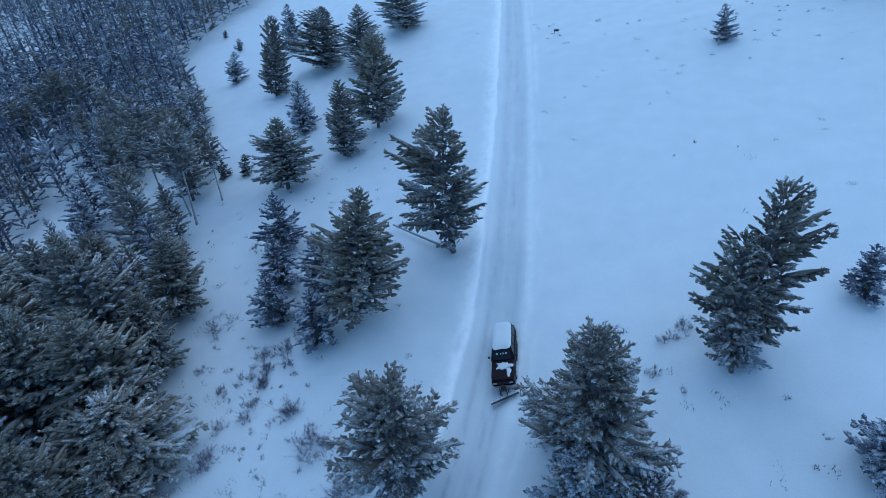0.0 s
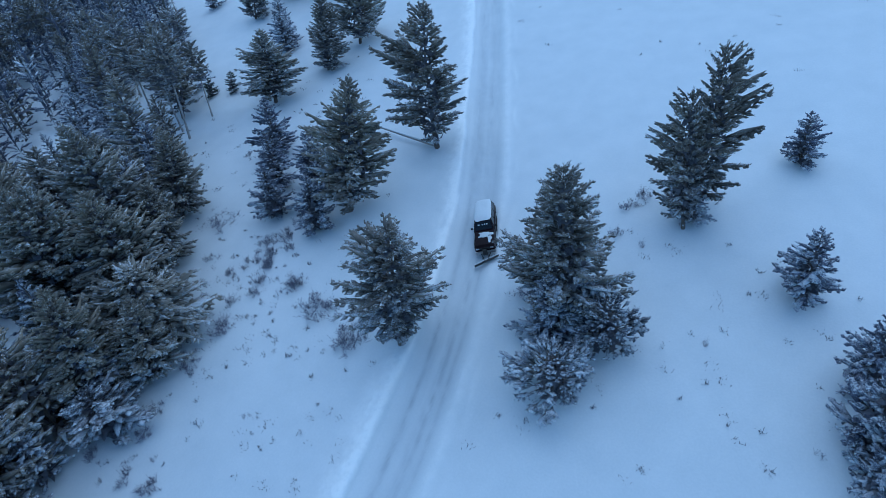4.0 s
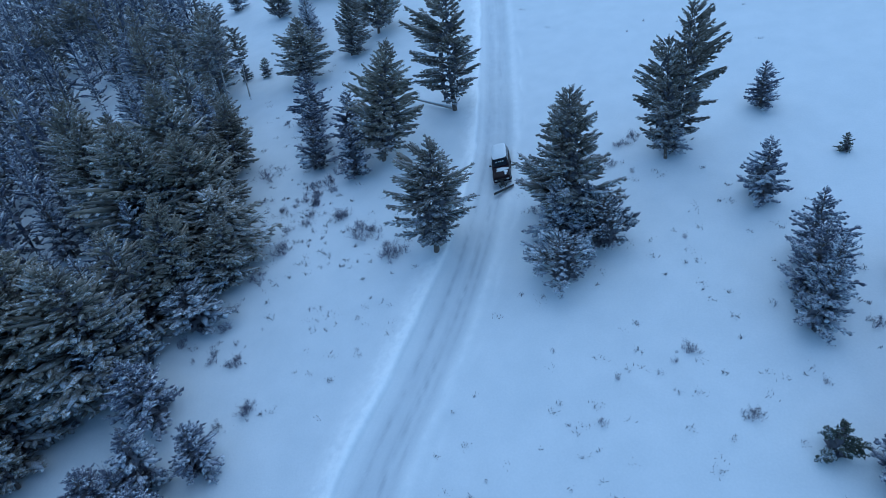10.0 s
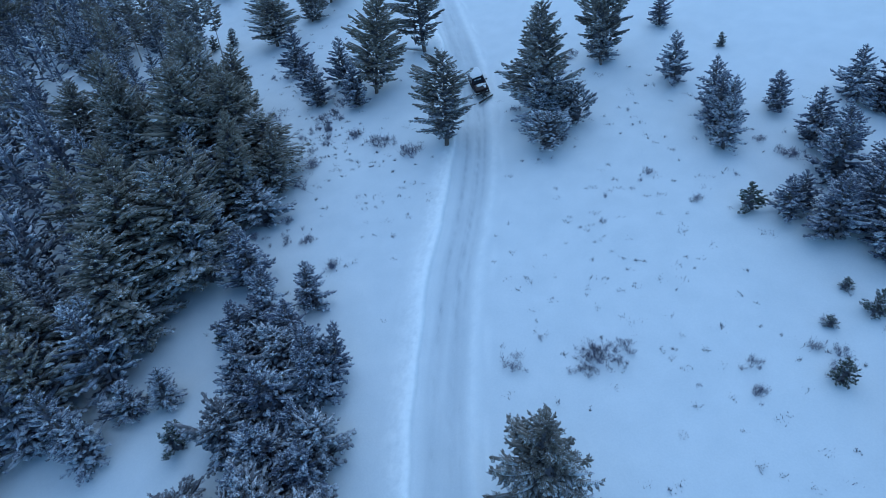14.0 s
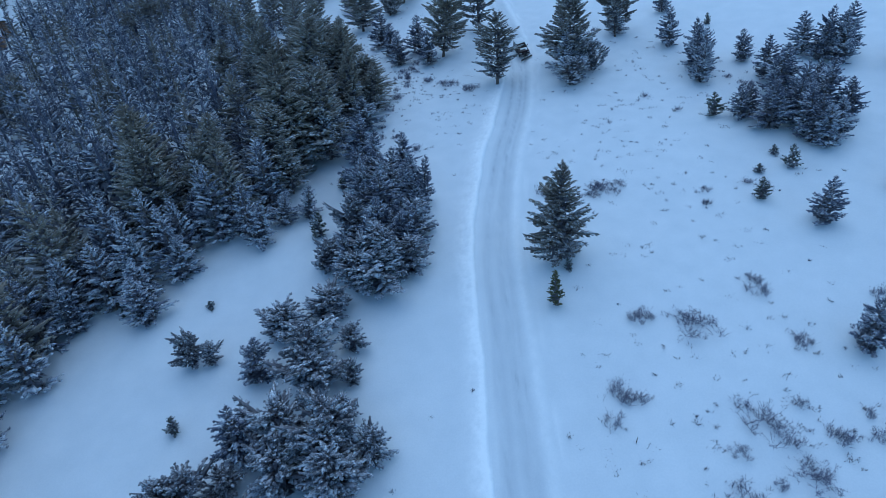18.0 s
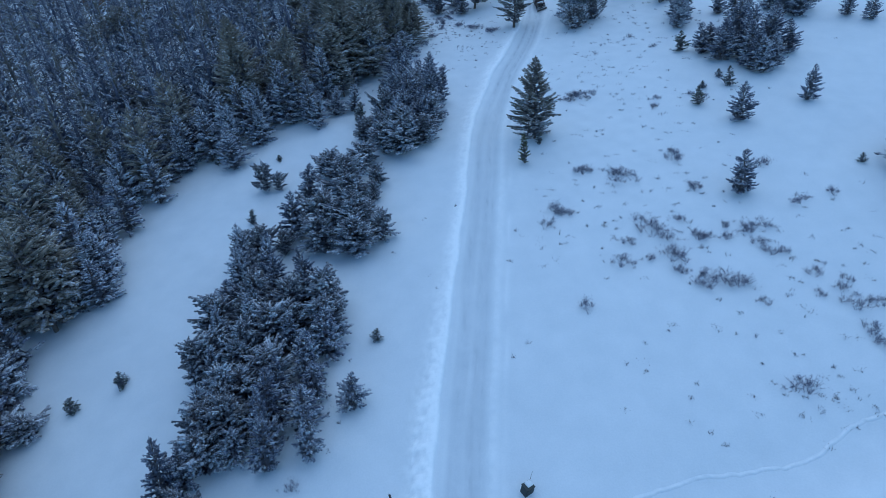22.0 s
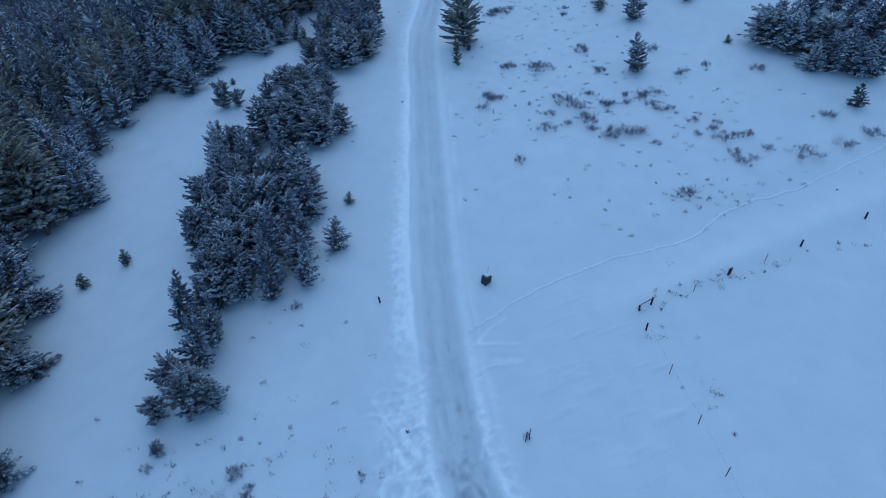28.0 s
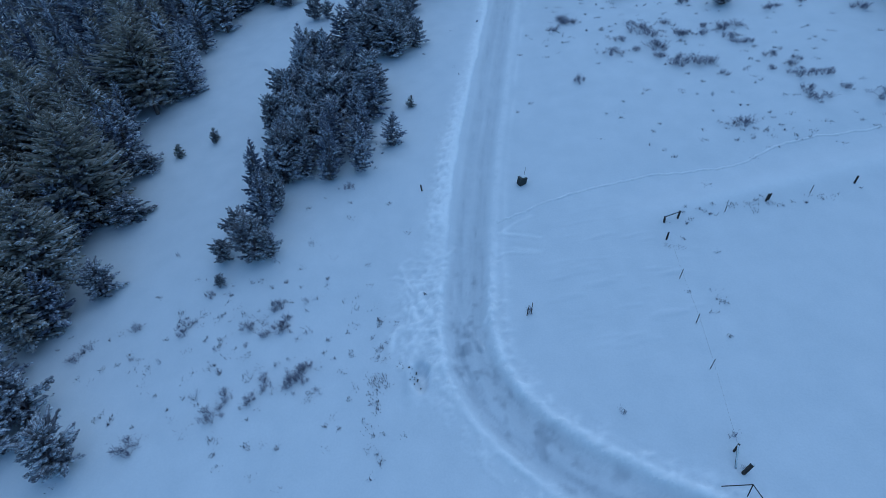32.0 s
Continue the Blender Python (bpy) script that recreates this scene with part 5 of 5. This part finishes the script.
for x, y, h, r, lx, ly in [(-10.5, -81.8, 1.1, 0.14, 0, 6), (-12.0, -82.1, 0.9, 0.14, 0, -4), (-12.5, -84.3, 1.1, 0.12, 0, 4), (-0.8, -80.7, 1.05, 0.15, 0, 8), (-0.5, -80.6, 0.95, 0.12, 0, 8),
                           (9.3, -79.4, 1.0, 0.14, 0, 6), (19.4, -77.8, 1.0, 0.14, 0, 4), (-14.7, -105.2, 1.2, 0.12, 0, 8), (-14.7, -106.8, 1.4, 0.2, 0, 16), (-37.0, -72.5, 1.0, 0.13, 0, -5)]:
    fence_post(x, y, h * 0.88, r * 0.75, (lx, ly))
for x, y, h in [(-12.9, -89.1, 1.15), (-13.2, -94.0, 1.15), (-13.7, -98.4, 1.15), (-5.5, -81.6, 0.8), (4.2, -80.1, 1.0), (-14.4, -44.4, 0.7), (-27.5, -91.2, 1.5), (-27.9, -91.3, 1.3)]:
    fence_post(x, y, h, 0.035, (random.uniform(-3, 3), random.uniform(2, 9)), False, label="thin dark steel stake standing in the snow")
pole_thing("fence_rail", on_ground(-10.5, -81.75, 0.75), on_ground(-12.0, -82.05, 0.65), 0.08, 0.08, POSTWOOD, "low log rail between two posts, covered in snow", "fence rail", snow=True)
pole_thing("fence_brace", on_ground(-14.7, -105.3, 1.0), on_ground(-15.1, -106.4, 0.0), 0.07, 0.07, POSTWOOD, "weathered brace pole propped on a fence post", "fence brace", snow=True)
wire = bpy.data.curves.new("fence_wire", "CURVE")
wire.dimensions, wire.bevel_depth, wire.bevel_resolution = "3D", 0.004, 0
sp = wire.splines.new("POLY")
stops = [on_ground(-12.5, -84.3, 0.95), on_ground(-12.9, -89.1, 1.0), on_ground(-13.2, -94.0, 1.0), on_ground(-13.7, -98.4, 1.0), on_ground(-14.7, -105.2, 1.0)]
sp.points.add(len(stops) - 1)
for p, c in zip(sp.points, stops):
    p.co = (*c, 1)
wire.materials.append(POSTWOOD)
tagged(new("fence_wire", wire), "single thin wire strung between steel stakes", "fence wire")
frame_bars = tagged(new("gate_frame"), "thin dark metal bars of a gate frame leaning together", "gate")
frame_bars.location = on_ground(-14.8, -108.0)
for q in ((-2.2, 0.1, 0.75), (0.7, -1.2, 0.0), (-0.6, -0.6, 0.35)):
    v, f = [], []
    limb(v, f, (0, 0, 0.8), q, 0.04, 0.04, 5)
    part("bar", mesh_of("bar", v, f), POSTWOOD, frame_bars)


def boxed(sx, sy, sz, at=(0, 0, 0), bevel=0.03, taper=1.0):
    """A bevelled block standing on at, sizes in metres, as a bmesh."""
    bm = bmesh.new()
    bmesh.ops.create_cube(bm, size=1)
    for q in bm.verts:
        k = taper if q.co.z > 0 else 1
        q.co = Vector((q.co.x * sx * k + at[0], q.co.y * sy * k + at[1], (q.co.z + 0.5) * sz + at[2]))
    if bevel:
        bmesh.ops.bevel(bm, geom=bm.edges[:], offset=bevel, segments=2, affect="EDGES")
    return bm


def part_bm(name, bm, mat, parent, label="", smooth=False):
    me = bpy.data.meshes.new(name)
    bm.to_mesh(me)
    bm.free()
    if smooth:
        me.polygons.foreach_set("use_smooth", [True] * len(me.polygons))
    return part(name, me, mat, parent, label)


GREEN_BOX = grained("dark_green_paint", [(0.3, (0.012, 0.018, 0.018)), (0.7, (0.03, 0.04, 0.04))], 4.0, 0.5, bump=0.1)
box = tagged(new("utility_box"), "dark green utility box half snowed over, with a whip rod", "utility box")
part_bm("cabinet", boxed(1.0, 0.85, 1.05, (0, 0, -0.15)), GREEN_BOX, box)
part_bm("lid", boxed(1.08, 0.93, 0.08, (0, 0, 0.9), 0.02), GREEN_BOX, box)
part_bm("snow_cap", boxed(0.8, 0.7, 0.13, (0.14, 0.1, 0.98), 0.05, 0.8), SNOW, box, "snow lying on the lid")
for k in (-1, 1):
    part_bm("door", boxed(0.46, 0.03, 0.8, (k * 0.245, -0.43, 0.03), 0.01), GREEN_BOX, box)
v, f = [], []
limb(v, f, (0.42, 0.3, 0.0), (0.5, 0.35, 2.4), 0.022, 0.012, 5)
part("marker_rod", mesh_of("marker_rod", v, f), POSTWOOD, box, "thin whip rod")
box.matrix_basis = pose(*on_ground(-25.5, -73.8), 4, 8, 28) @ Matrix.Scale(0.85, 4)

# trodden trail across the slope
trail = smooth_line([(-30.1, -79.6), (-28.7, -79.3), (-22.4, -77), (-13.8, -75), (-2.4, -75.3), (6.1, -72.1), (17.3, -71.3), (36.4, -67), (56.4, -66)], 0.16)
nrm = np.gradient(trail, axis=0)
nrm = unit(np.stack([-nrm[:, 1], nrm[:, 0]], -1))
wob = 0.3 * lumps(np.arange(len(trail)) * 0.16, np.zeros(len(trail)), 2.6, 21)
across = np.linspace(-0.36, 0.36, 9)
TX = trail[:, None, 0] + nrm[:, None, 0] * (across + wob[:, None])
TY = trail[:, None, 1] + nrm[:, None, 1] * (across + wob[:, None])
scuff = np.clip(0.6 + 0.6 * lumps(TX, TY, 0.5, 23), 0, 1.3)
prof = 0.1 * np.exp(-((across - 0.08) / 0.13) ** 2) * scuff - 0.06 * np.exp(-((across + 0.18) / 0.1) ** 2)
step_dents = (0.6 + 0.7 * np.abs(np.sin(np.arange(len(trail)) * 0.16 * 4.2)))[:, None]
edge_fade = np.where(np.abs(across) > 0.35, 0.0, 1.0)
TZ = ground_z(TX, TY) + 0.012 * edge_fade + prof * step_dents * edge_fade - 0.03 * (1 - edge_fade)
ti = np.arange(TX.size).reshape(TX.shape)
tq = np.stack([ti[:-1, :-1], ti[1:, :-1], ti[1:, 1:], ti[:-1, 1:]], -1).reshape(-1, 4)
tagged(sheet("trodden_trail", TX, TY, TZ, tq, SNOW, fresh_lit=0.4 * np.exp(-((across - 0.08) / 0.14) ** 2) * scuff), "narrow trodden trail of footprints across the snow", "trail", kind="structure")

# ---- the plough truck ----
PAINT = grained("maroon_paint", [(0.3, (0.006, 0.0012, 0.0035)), (0.7, (0.012, 0.0024, 0.0065))], 2.0, 0.4, bump=0.02, local=True)
PAINT.node_tree.nodes["Principled BSDF"].inputs["Specular IOR Level"].default_value = 0.15
BLACK = grained("black_trim", [(0.3, (0.01, 0.01, 0.011)), (0.7, (0.03, 0.03, 0.032))], 5.0, 0.6, bump=0.1, local=True)
RUBBER = grained("tyre_rubber", [(0.3, (0.012, 0.012, 0.012)), (0.7, (0.03, 0.03, 0.03))], 9.0, 0.9, bump=0.3, local=True)
CHROME = grained("worn_chrome", [(0.3, (0.35, 0.35, 0.36)), (0.7, (0.6, 0.6, 0.62))], 6.0, 0.3, 0.9, bump=0.05, local=True)
STEEL = grained("plough_steel", [(0.3, (0.03, 0.03, 0.032)), (0.7, (0.1, 0.095, 0.09))], 4.0, 0.5, 0.3, bump=0.15, local=True)
LAMP, lt, lb = material("lamp_glass", 0.15)
lb.inputs["Base Color"].default_value = (0.55, 0.56, 0.58, 1)
PANE, pt, pb = material("car_glass", 0.08)
pb.inputs["Base Color"].default_value = (0.006, 0.007, 0.009, 1)
pb.inputs["IOR"].default_value = 1.5


def loft(sections, cap=True):
    """A closed skin over rings of points."""
    bm = bmesh.new()
    rings = [[bm.verts.new(p) for p in s] for s in sections]
    n = len(rings[0])
    for a, b in zip(rings, rings[1:]):
        for k in range(n):
            bm.faces.new((a[k], a[(k + 1) % n], b[(k + 1) % n], b[k]))
    if cap:
        bm.faces.new(rings[0][::-1])
        bm.faces.new(rings[-1])
    bmesh.ops.recalc_face_normals(bm, faces=bm.faces)
    return bm


def ring(y, wb, wt, zb, zt, r=0.09):
    """A rounded cross-section of the car at y: widths and heights of its bottom and top."""
    out = []
    for cx, cz, a0 in ((wt - r, zt - r, 0), (-(wt - r), zt - r, 90), (-(wb - r), zb + r, 180), (wb - r, zb + r, 270)):
        for a in (0, 45, 90):
            t = radians(a0 + a)
            out.append((cx + r * math.cos(t), y, cz + r * math.sin(t)))
    return out


truck = tagged(new("plough_truck"), "dark maroon truck with a snow plough, snow on its roof", "truck")
part_bm("body", loft([ring(-3.2, 0.86, 0.84, 0.55, 1.02), ring(-3.05, 0.96, 0.93, 0.48, 1.1), ring(-1.2, 0.98, 0.95, 0.45, 1.18), ring(0.5, 0.99, 0.96, 0.45, 1.2), ring(2.5, 0.98, 0.95, 0.48, 1.2), ring(2.68, 0.92, 0.9, 0.55, 1.14)]), PAINT, truck, smooth=False)
part_bm("cabin", loft([ring(-1.16, 0.9, 0.82, 1.1, 1.22, 0.05), ring(-0.5, 0.93, 0.74, 1.1, 1.80, 0.08), ring(-0.2, 0.93, 0.75, 1.1, 1.86, 0.1), ring(2.2, 0.93, 0.76, 1.1, 1.88, 0.1), ring(2.45, 0.92, 0.74, 1.1, 1.82, 0.1), ring(2.62, 0.9, 0.82, 1.1, 1.22, 0.05)]), PAINT, truck)


def pane(name, corners, parent, out, label=""):
    """A slightly proud pane of dark glass through four corners, pushed out along a direction."""
    bm = bmesh.new()
    o = Vector(out).normalized()
    a = [bm.verts.new(Vector(c) + o * 0.012) for c in corners]
    b = [bm.verts.new(Vector(c) - o * 0.02) for c in corners]
    bm.faces.new(a)
    bm.faces.new(b[::-1])
    for k in range(4):
        bm.faces.new((a[k], b[k], b[(k + 1) % 4], a[(k + 1) % 4]))
    bmesh.ops.recalc_face_normals(bm, faces=bm.faces)
    return part_bm(name, bm, PANE, parent, label)


wind = pane("windscreen", [(-0.80, -1.1, 1.26), (0.80, -1.1, 1.26), (0.68, -0.53, 1.77), (-0.68, -0.53, 1.77)], truck, (0, -0.67, 0.74), "dark windscreen")
pane("rear_window", [(0.74, 2.6, 1.3), (-0.74, 2.6, 1.3), (-0.66, 2.47, 1.74), (0.66, 2.47, 1.74)], truck, (0, 0.95, 0.3))
for k in (-1, 1):
    for y0, y1 in ((-0.75, 0.25), (0.35, 1.25), (1.35, 2.3)):
        pane("side_window", [(k * 0.925, y0, 1.25), (k * 0.925, y1, 1.25), (k * 0.79, y1, 1.74), (k * 0.79, max(y0, -0.35), 1.74)], truck, (k * 0.96, 0, 0.25))
    for y0, y1 in ((-1.05, 0.28), (0.32, 1.3)):
        door = part_bm("door", boxed(0.03, y1 - y0, 0.6, (k * 0.985, (y0 + y1) / 2, 0.56), 0.01), PAINT, truck)
        part_bm("handle", boxed(0.03, 0.16, 0.04, (k * 1.01, y1 - 0.2, 1.03), 0.008), BLACK, door)
    mirror = part_bm("mirror", boxed(0.2, 0.1, 0.22, (k * 1.16, -0.78, 1.18), 0.03), BLACK, truck, "black wing mirror")
    part_bm("mirror_arm", boxed(0.14, 0.04, 0.04, (k * 1.02, -0.78, 1.22), 0.008), BLACK, mirror)
    part_bm("headlight", boxed(0.3, 0.05, 0.17, (k * 0.66, -3.21, 0.8), 0.02), LAMP, truck, "clear headlight")
    part_bm("tail_light", boxed(0.12, 0.05, 0.4, (k * 0.84, 2.68, 0.75), 0.02), PAINT, truck)
    part_bm("running_board", boxed(0.14, 1.9, 0.06, (k * 1.0, 0.25, 0.38), 0.02), BLACK, truck)
    for y in (-2.1, 1.72):
        bm = bmesh.new()
        bmesh.ops.create_cone(bm, cap_ends=True, segments=20, radius1=0.38, radius2=0.38, depth=0.26, matrix=pose(k * 0.86, y, 0.38, 0, 90, 0))
        bmesh.ops.bevel(bm, geom=[e for e in bm.edges if len(e.link_faces) == 2 and any(len(q.verts) > 4 for q in e.link_faces)], offset=0.05, segments=2, affect="EDGES")
        wheel = part_bm("tyre", bm, RUBBER, truck, smooth=False)
        bm = bmesh.new()
        bmesh.ops.create_cone(bm, cap_ends=True, segments=16, radius1=0.22, radius2=0.18, depth=0.04, matrix=pose(k * 1.0, y, 0.38, 0, 90 * k, 0))
        part_bm("rim", bm, CHROME, wheel, "steel rim")
        part_bm("wheel_arch", boxed(0.06, 0.95, 0.1, (k * 0.98, y, 0.8), 0.04), BLACK, truck)
part_bm("bonnet", boxed(1.62, 1.86, 0.05, (0, -2.14, 1.14), 0.02, 0.97), PAINT, truck)
part_bm("grille", boxed(0.95, 0.06, 0.26, (0, -3.21, 0.74), 0.02), BLACK, truck)
part_bm("bumper", boxed(1.95, 0.22, 0.22, (0, -3.34, 0.44), 0.05), CHROME, truck, "worn chrome front bumper")
part_bm("rear_bumper", boxed(1.95, 0.2, 0.2, (0, 2.78, 0.46), 0.05), CHROME, truck)


def drift(name, cx, cy, rx, ry, zfun, thick, seed, label, square=4, ragged=0.12):
    """A pad of snow with a ragged rim lying on a surface."""
    bm = bmesh.new()
    g = np.random.default_rng(seed)
    ph = g.uniform(0, 6.28, 6)
    rows = []
    for u in (0.0, 0.35, 0.65, 0.85, 0.96, 1.0):
        row = []
        for k in range(36):
            a = 6.28318 * k / 36
            c, s = math.cos(a), math.sin(a)
            q = (abs(c) ** square + abs(s) ** square) ** (-1 / square)
            q *= 1 + ragged * (math.sin(3 * a + ph[0]) + 0.7 * math.sin(5 * a + ph[1]) + 0.6 * math.sin(9 * a + ph[2])) * 0.5
            x, y = cx + rx * q * u * c, cy + ry * q * u * s
            h = thick * (1 - u ** 6) * (1 + 0.15 * math.sin(4 * x + ph[3]) * math.sin(3 * y + ph[4]))
            row.append(bm.verts.new((x, y, zfun(x, y) + h)))
        rows.append(row)
    bmesh.ops.remove_doubles(bm, verts=rows[0], dist=0.01)
    top = bm.verts.new((cx, cy, zfun(cx, cy) + thick))
    for a, b in zip(rows[1:], rows[2:]):
        for k in range(36):
            bm.faces.new((a[k], a[(k + 1) % 36], b[(k + 1) % 36], b[k]))
    for k in range(36):
        bm.faces.new((top, rows[1][(k + 1) % 36], rows[1][k]))
    for q in [q for q in bm.verts if not q.link_faces]:
        bm.verts.remove(q)
    bmesh.ops.recalc_face_normals(bm, faces=bm.faces)
    return part_bm(name, bm, SNOW, truck, label, smooth=True)


drift("roof_snow", 0, 1.0, 0.82, 1.52, lambda x, y: 1.85, 0.13, 1, "thick snow on the roof", 6, 0.03)
drift("bonnet_snow", 0.1, -1.72, 0.66, 0.36, lambda x, y: 1.18, 0.09, 2, "ragged patch of snow on the bonnet", 2, 0.35)
drift("bonnet_snow", 0.52, -2.35, 0.2, 0.5, lambda x, y: 1.17, 0.06, 3, "", 2, 0.35)
for x, w in ((-0.42, 0.1), (-0.1, 0.05), (0.12, 0.06), (0.34, 0.09)):
    drift("wiper_snow", x, -1.0 + 0.25, w, 0.05, lambda px, py: 1.36 + (py + 1.0) * 0.88, 0.04, 4, "", 2, 0.2)

# plough: blade, push frame and lift
PA = radians(22)


def turned(bm, z=0.0):
    bmesh.ops.transform(bm, matrix=Matrix.Translation((0, -4.15, z)) @ Matrix.Rotation(PA, 4, "Z"), verts=bm.verts)
    return bm


arc = [(0.16 - 0.22 * math.sin(radians(a)) + 0.1, 0.02 + 0.4 * a / 100) for a in range(0, 101, 20)]
skin = []
for x in (-1.2, 1.2):
    skin.append([(x, y - 0.2, z) for y, z in arc] + [(x, y - 0.16, z) for y, z in reversed(arc)])
blade = part_bm("plough_blade", turned(loft(skin)), STEEL, truck, "dark steel plough blade rimed with snow")
for x in (-0.9, -0.3, 0.3, 0.9):
    part_bm("blade_rib", turned(boxed(0.06, 0.12, 0.34, (x, 0.1, 0.04), 0.01)), STEEL, blade)
part_bm("blade_edge", turned(boxed(2.4, 0.06, 0.1, (0, 0.03, 0.0), 0.01)), CHROME, blade)
part_bm("blade_snow", turned(boxed(2.3, 0.08, 0.05, (0, -0.02, 0.415), 0.02)), SNOW, blade, "snow along the blade's top edge")
for k in (-1, 1):
    v, f = [], []
    limb(v, f, (k * 0.45, -3.3, 0.4), (k * 0.12, -4.2, 0.3), 0.05, 0.05, 6)
    limb(v, f, (k * 0.12, -3.4, 0.75), (k * 0.3, -4.1, 0.45), 0.035, 0.035, 6)
    part("push_arm", mesh_of("push_arm", v, f), STEEL, truck)
part_bm("lift_frame", boxed(0.5, 0.14, 0.7, (0, -3.55, 0.35), 0.03, 0.7), STEEL, truck, "steel lift frame with a lamp bar")
ty = 35.0
tx = float(road_x(ty)) + 1.4
tilt_back = math.degrees(math.atan2(ground_at(tx, ty + 1.7) - ground_at(tx, ty - 1.7), 3.4))
roll_side = math.degrees(math.atan2(ground_at(tx + 0.85, ty) - ground_at(tx - 0.85, ty), 1.7))
truck.matrix_basis = pose(tx, ty, ground_at(tx, ty) + 0.0, tilt_back, -roll_side * 0.8, -8) @ Matrix.Scale(1.05, 4)

# ---- houses ----
LOGS = grained("log_wall", [(0.3, (0.11, 0.06, 0.035)), (0.7, (0.3, 0.19, 0.12))], 1.2, 0.85, bump=0.3)
TAN = grained("weathered_log", [(0.3, (0.22, 0.19, 0.16)), (0.7, (0.45, 0.4, 0.35))], 1.2, 0.85, bump=0.3)


def gable(w, d, z0, z1, over, thick):
    """A gabled roof slab over a house w by d, eaves at z0 and ridge at z1 along x."""
    a = [(-w / 2 - over, -d / 2 - over, z0), (-w / 2 - over, 0, z1), (-w / 2 - over, d / 2 + over, z0)]
    s = a + [(x, y, z - thick) for x, y, z in reversed(a)]
    return loft([s, [(-x, y, z) for x, y, z in s]])


def cabin(name, label, x, y, turn, w, d, wall, z_wall, z_ridge, posts):
    ob = tagged(new(name), label, "house")
    for sx, sy, ax, ay in ((w, 0.3, 0, -d / 2), (w, 0.3, 0, d / 2), (0.3, d - 0.6, -w / 2 + 0.15, 0), (0.3, d - 0.6, w / 2 - 0.15, 0)):
        wl = part_bm("wall", boxed(sx, sy, z_wall + 1.2, (ax, ay, -1.2), 0.02), wall, ob)
        if sx == w:
            for i in range(8):
                v, f = [], []
                z = 0.2 + i * z_wall / 8.2
                s = -1 if ay < 0 else 1
                limb(v, f, (-w / 2 - 0.25, ay + s * 0.12, z), (w / 2 + 0.25, ay + s * 0.12, z), 0.15, 0.15, 7)
                part("log", mesh_of("log", v, f, True), wall, wl)
            for k in (-0.28, 0.25):
                win = part_bm("window", boxed(1.3, 0.12, 1.2, (k * w, ay + s * 0.26, 1.0), 0.02), wall, ob)
                part_bm("pane", boxed(1.1, 0.05, 1.0, (k * w, ay + s * 0.33, 1.1), 0.01), PANE, win)
    part_bm("roof", gable(w, d, z_wall, z_ridge, 0.7, 0.2), POSTWOOD, ob)
    part_bm("roof_snow", gable(w, d, z_wall + 0.36, z_ridge + 0.36, 0.62, 0.34), SNOW, ob, "deep snow on the roof")
    part_bm("gable_end", loft([[(-w / 2 + 0.3 * k, -d / 2, z_wall - 0.2), (-w / 2 + 0.3 * k, d / 2, z_wall - 0.2), (-w / 2 + 0.3 * k, 0, z_ridge - 0.22)] for k in (0, 1)]), wall, ob)
    part_bm("gable_end", loft([[(w / 2 - 0.3 * k, -d / 2, z_wall - 0.2), (w / 2 - 0.3 * k, d / 2, z_wall - 0.2), (w / 2 - 0.3 * k, 0, z_ridge - 0.22)] for k in (0, 1)]), wall, ob)
    for px in posts:
        v, f = [], []
        limb(v, f, (px, -d / 2 - 2.4, -1.0), (px, -d / 2 - 2.4, z_wall), 0.14, 0.13, 8)
        part("deck_post", mesh_of("deck_post", v, f, True), POSTWOOD, ob)
    ob.matrix_basis = pose(x, y, ground_at(x, y), 0, 0, turn)
    return ob


cabin("log_house", "tan log house with dark porch posts above the snowfield", 69.1, 93.0, -38, 13, 8, TAN, 3.2, 6.0, (-6.2, -4.6, -3.0, 0.5, 4.0))
cabin("log_cabin", "brown log cabin with a snow-laden roof deep in the forest", -152.7, 168.0, 30, 10, 8, LOGS, 6.0, 9.5, (-3, 0, 3))
cabin("log_shed", "low shed under a broad snowy roof in the forest", -148.8, 152.0, 20, 11, 8, LOGS, 4.5, 7.0, ())
board = tagged(new("low_sign"), "small dark board on short legs standing in the snow", "sign")
part_bm("board", boxed(0.9, 0.06, 0.35, (0, 0, 0.35), 0.01), BLACK, board)
for k in (-1, 1):
    part_bm("leg", boxed(0.07, 0.07, 0.6, (k * 0.35, 0.06, -0.2), 0.01), BLACK, board)
board.matrix_basis = pose(*on_ground(19.0, 102.1), 0, 0, 5)
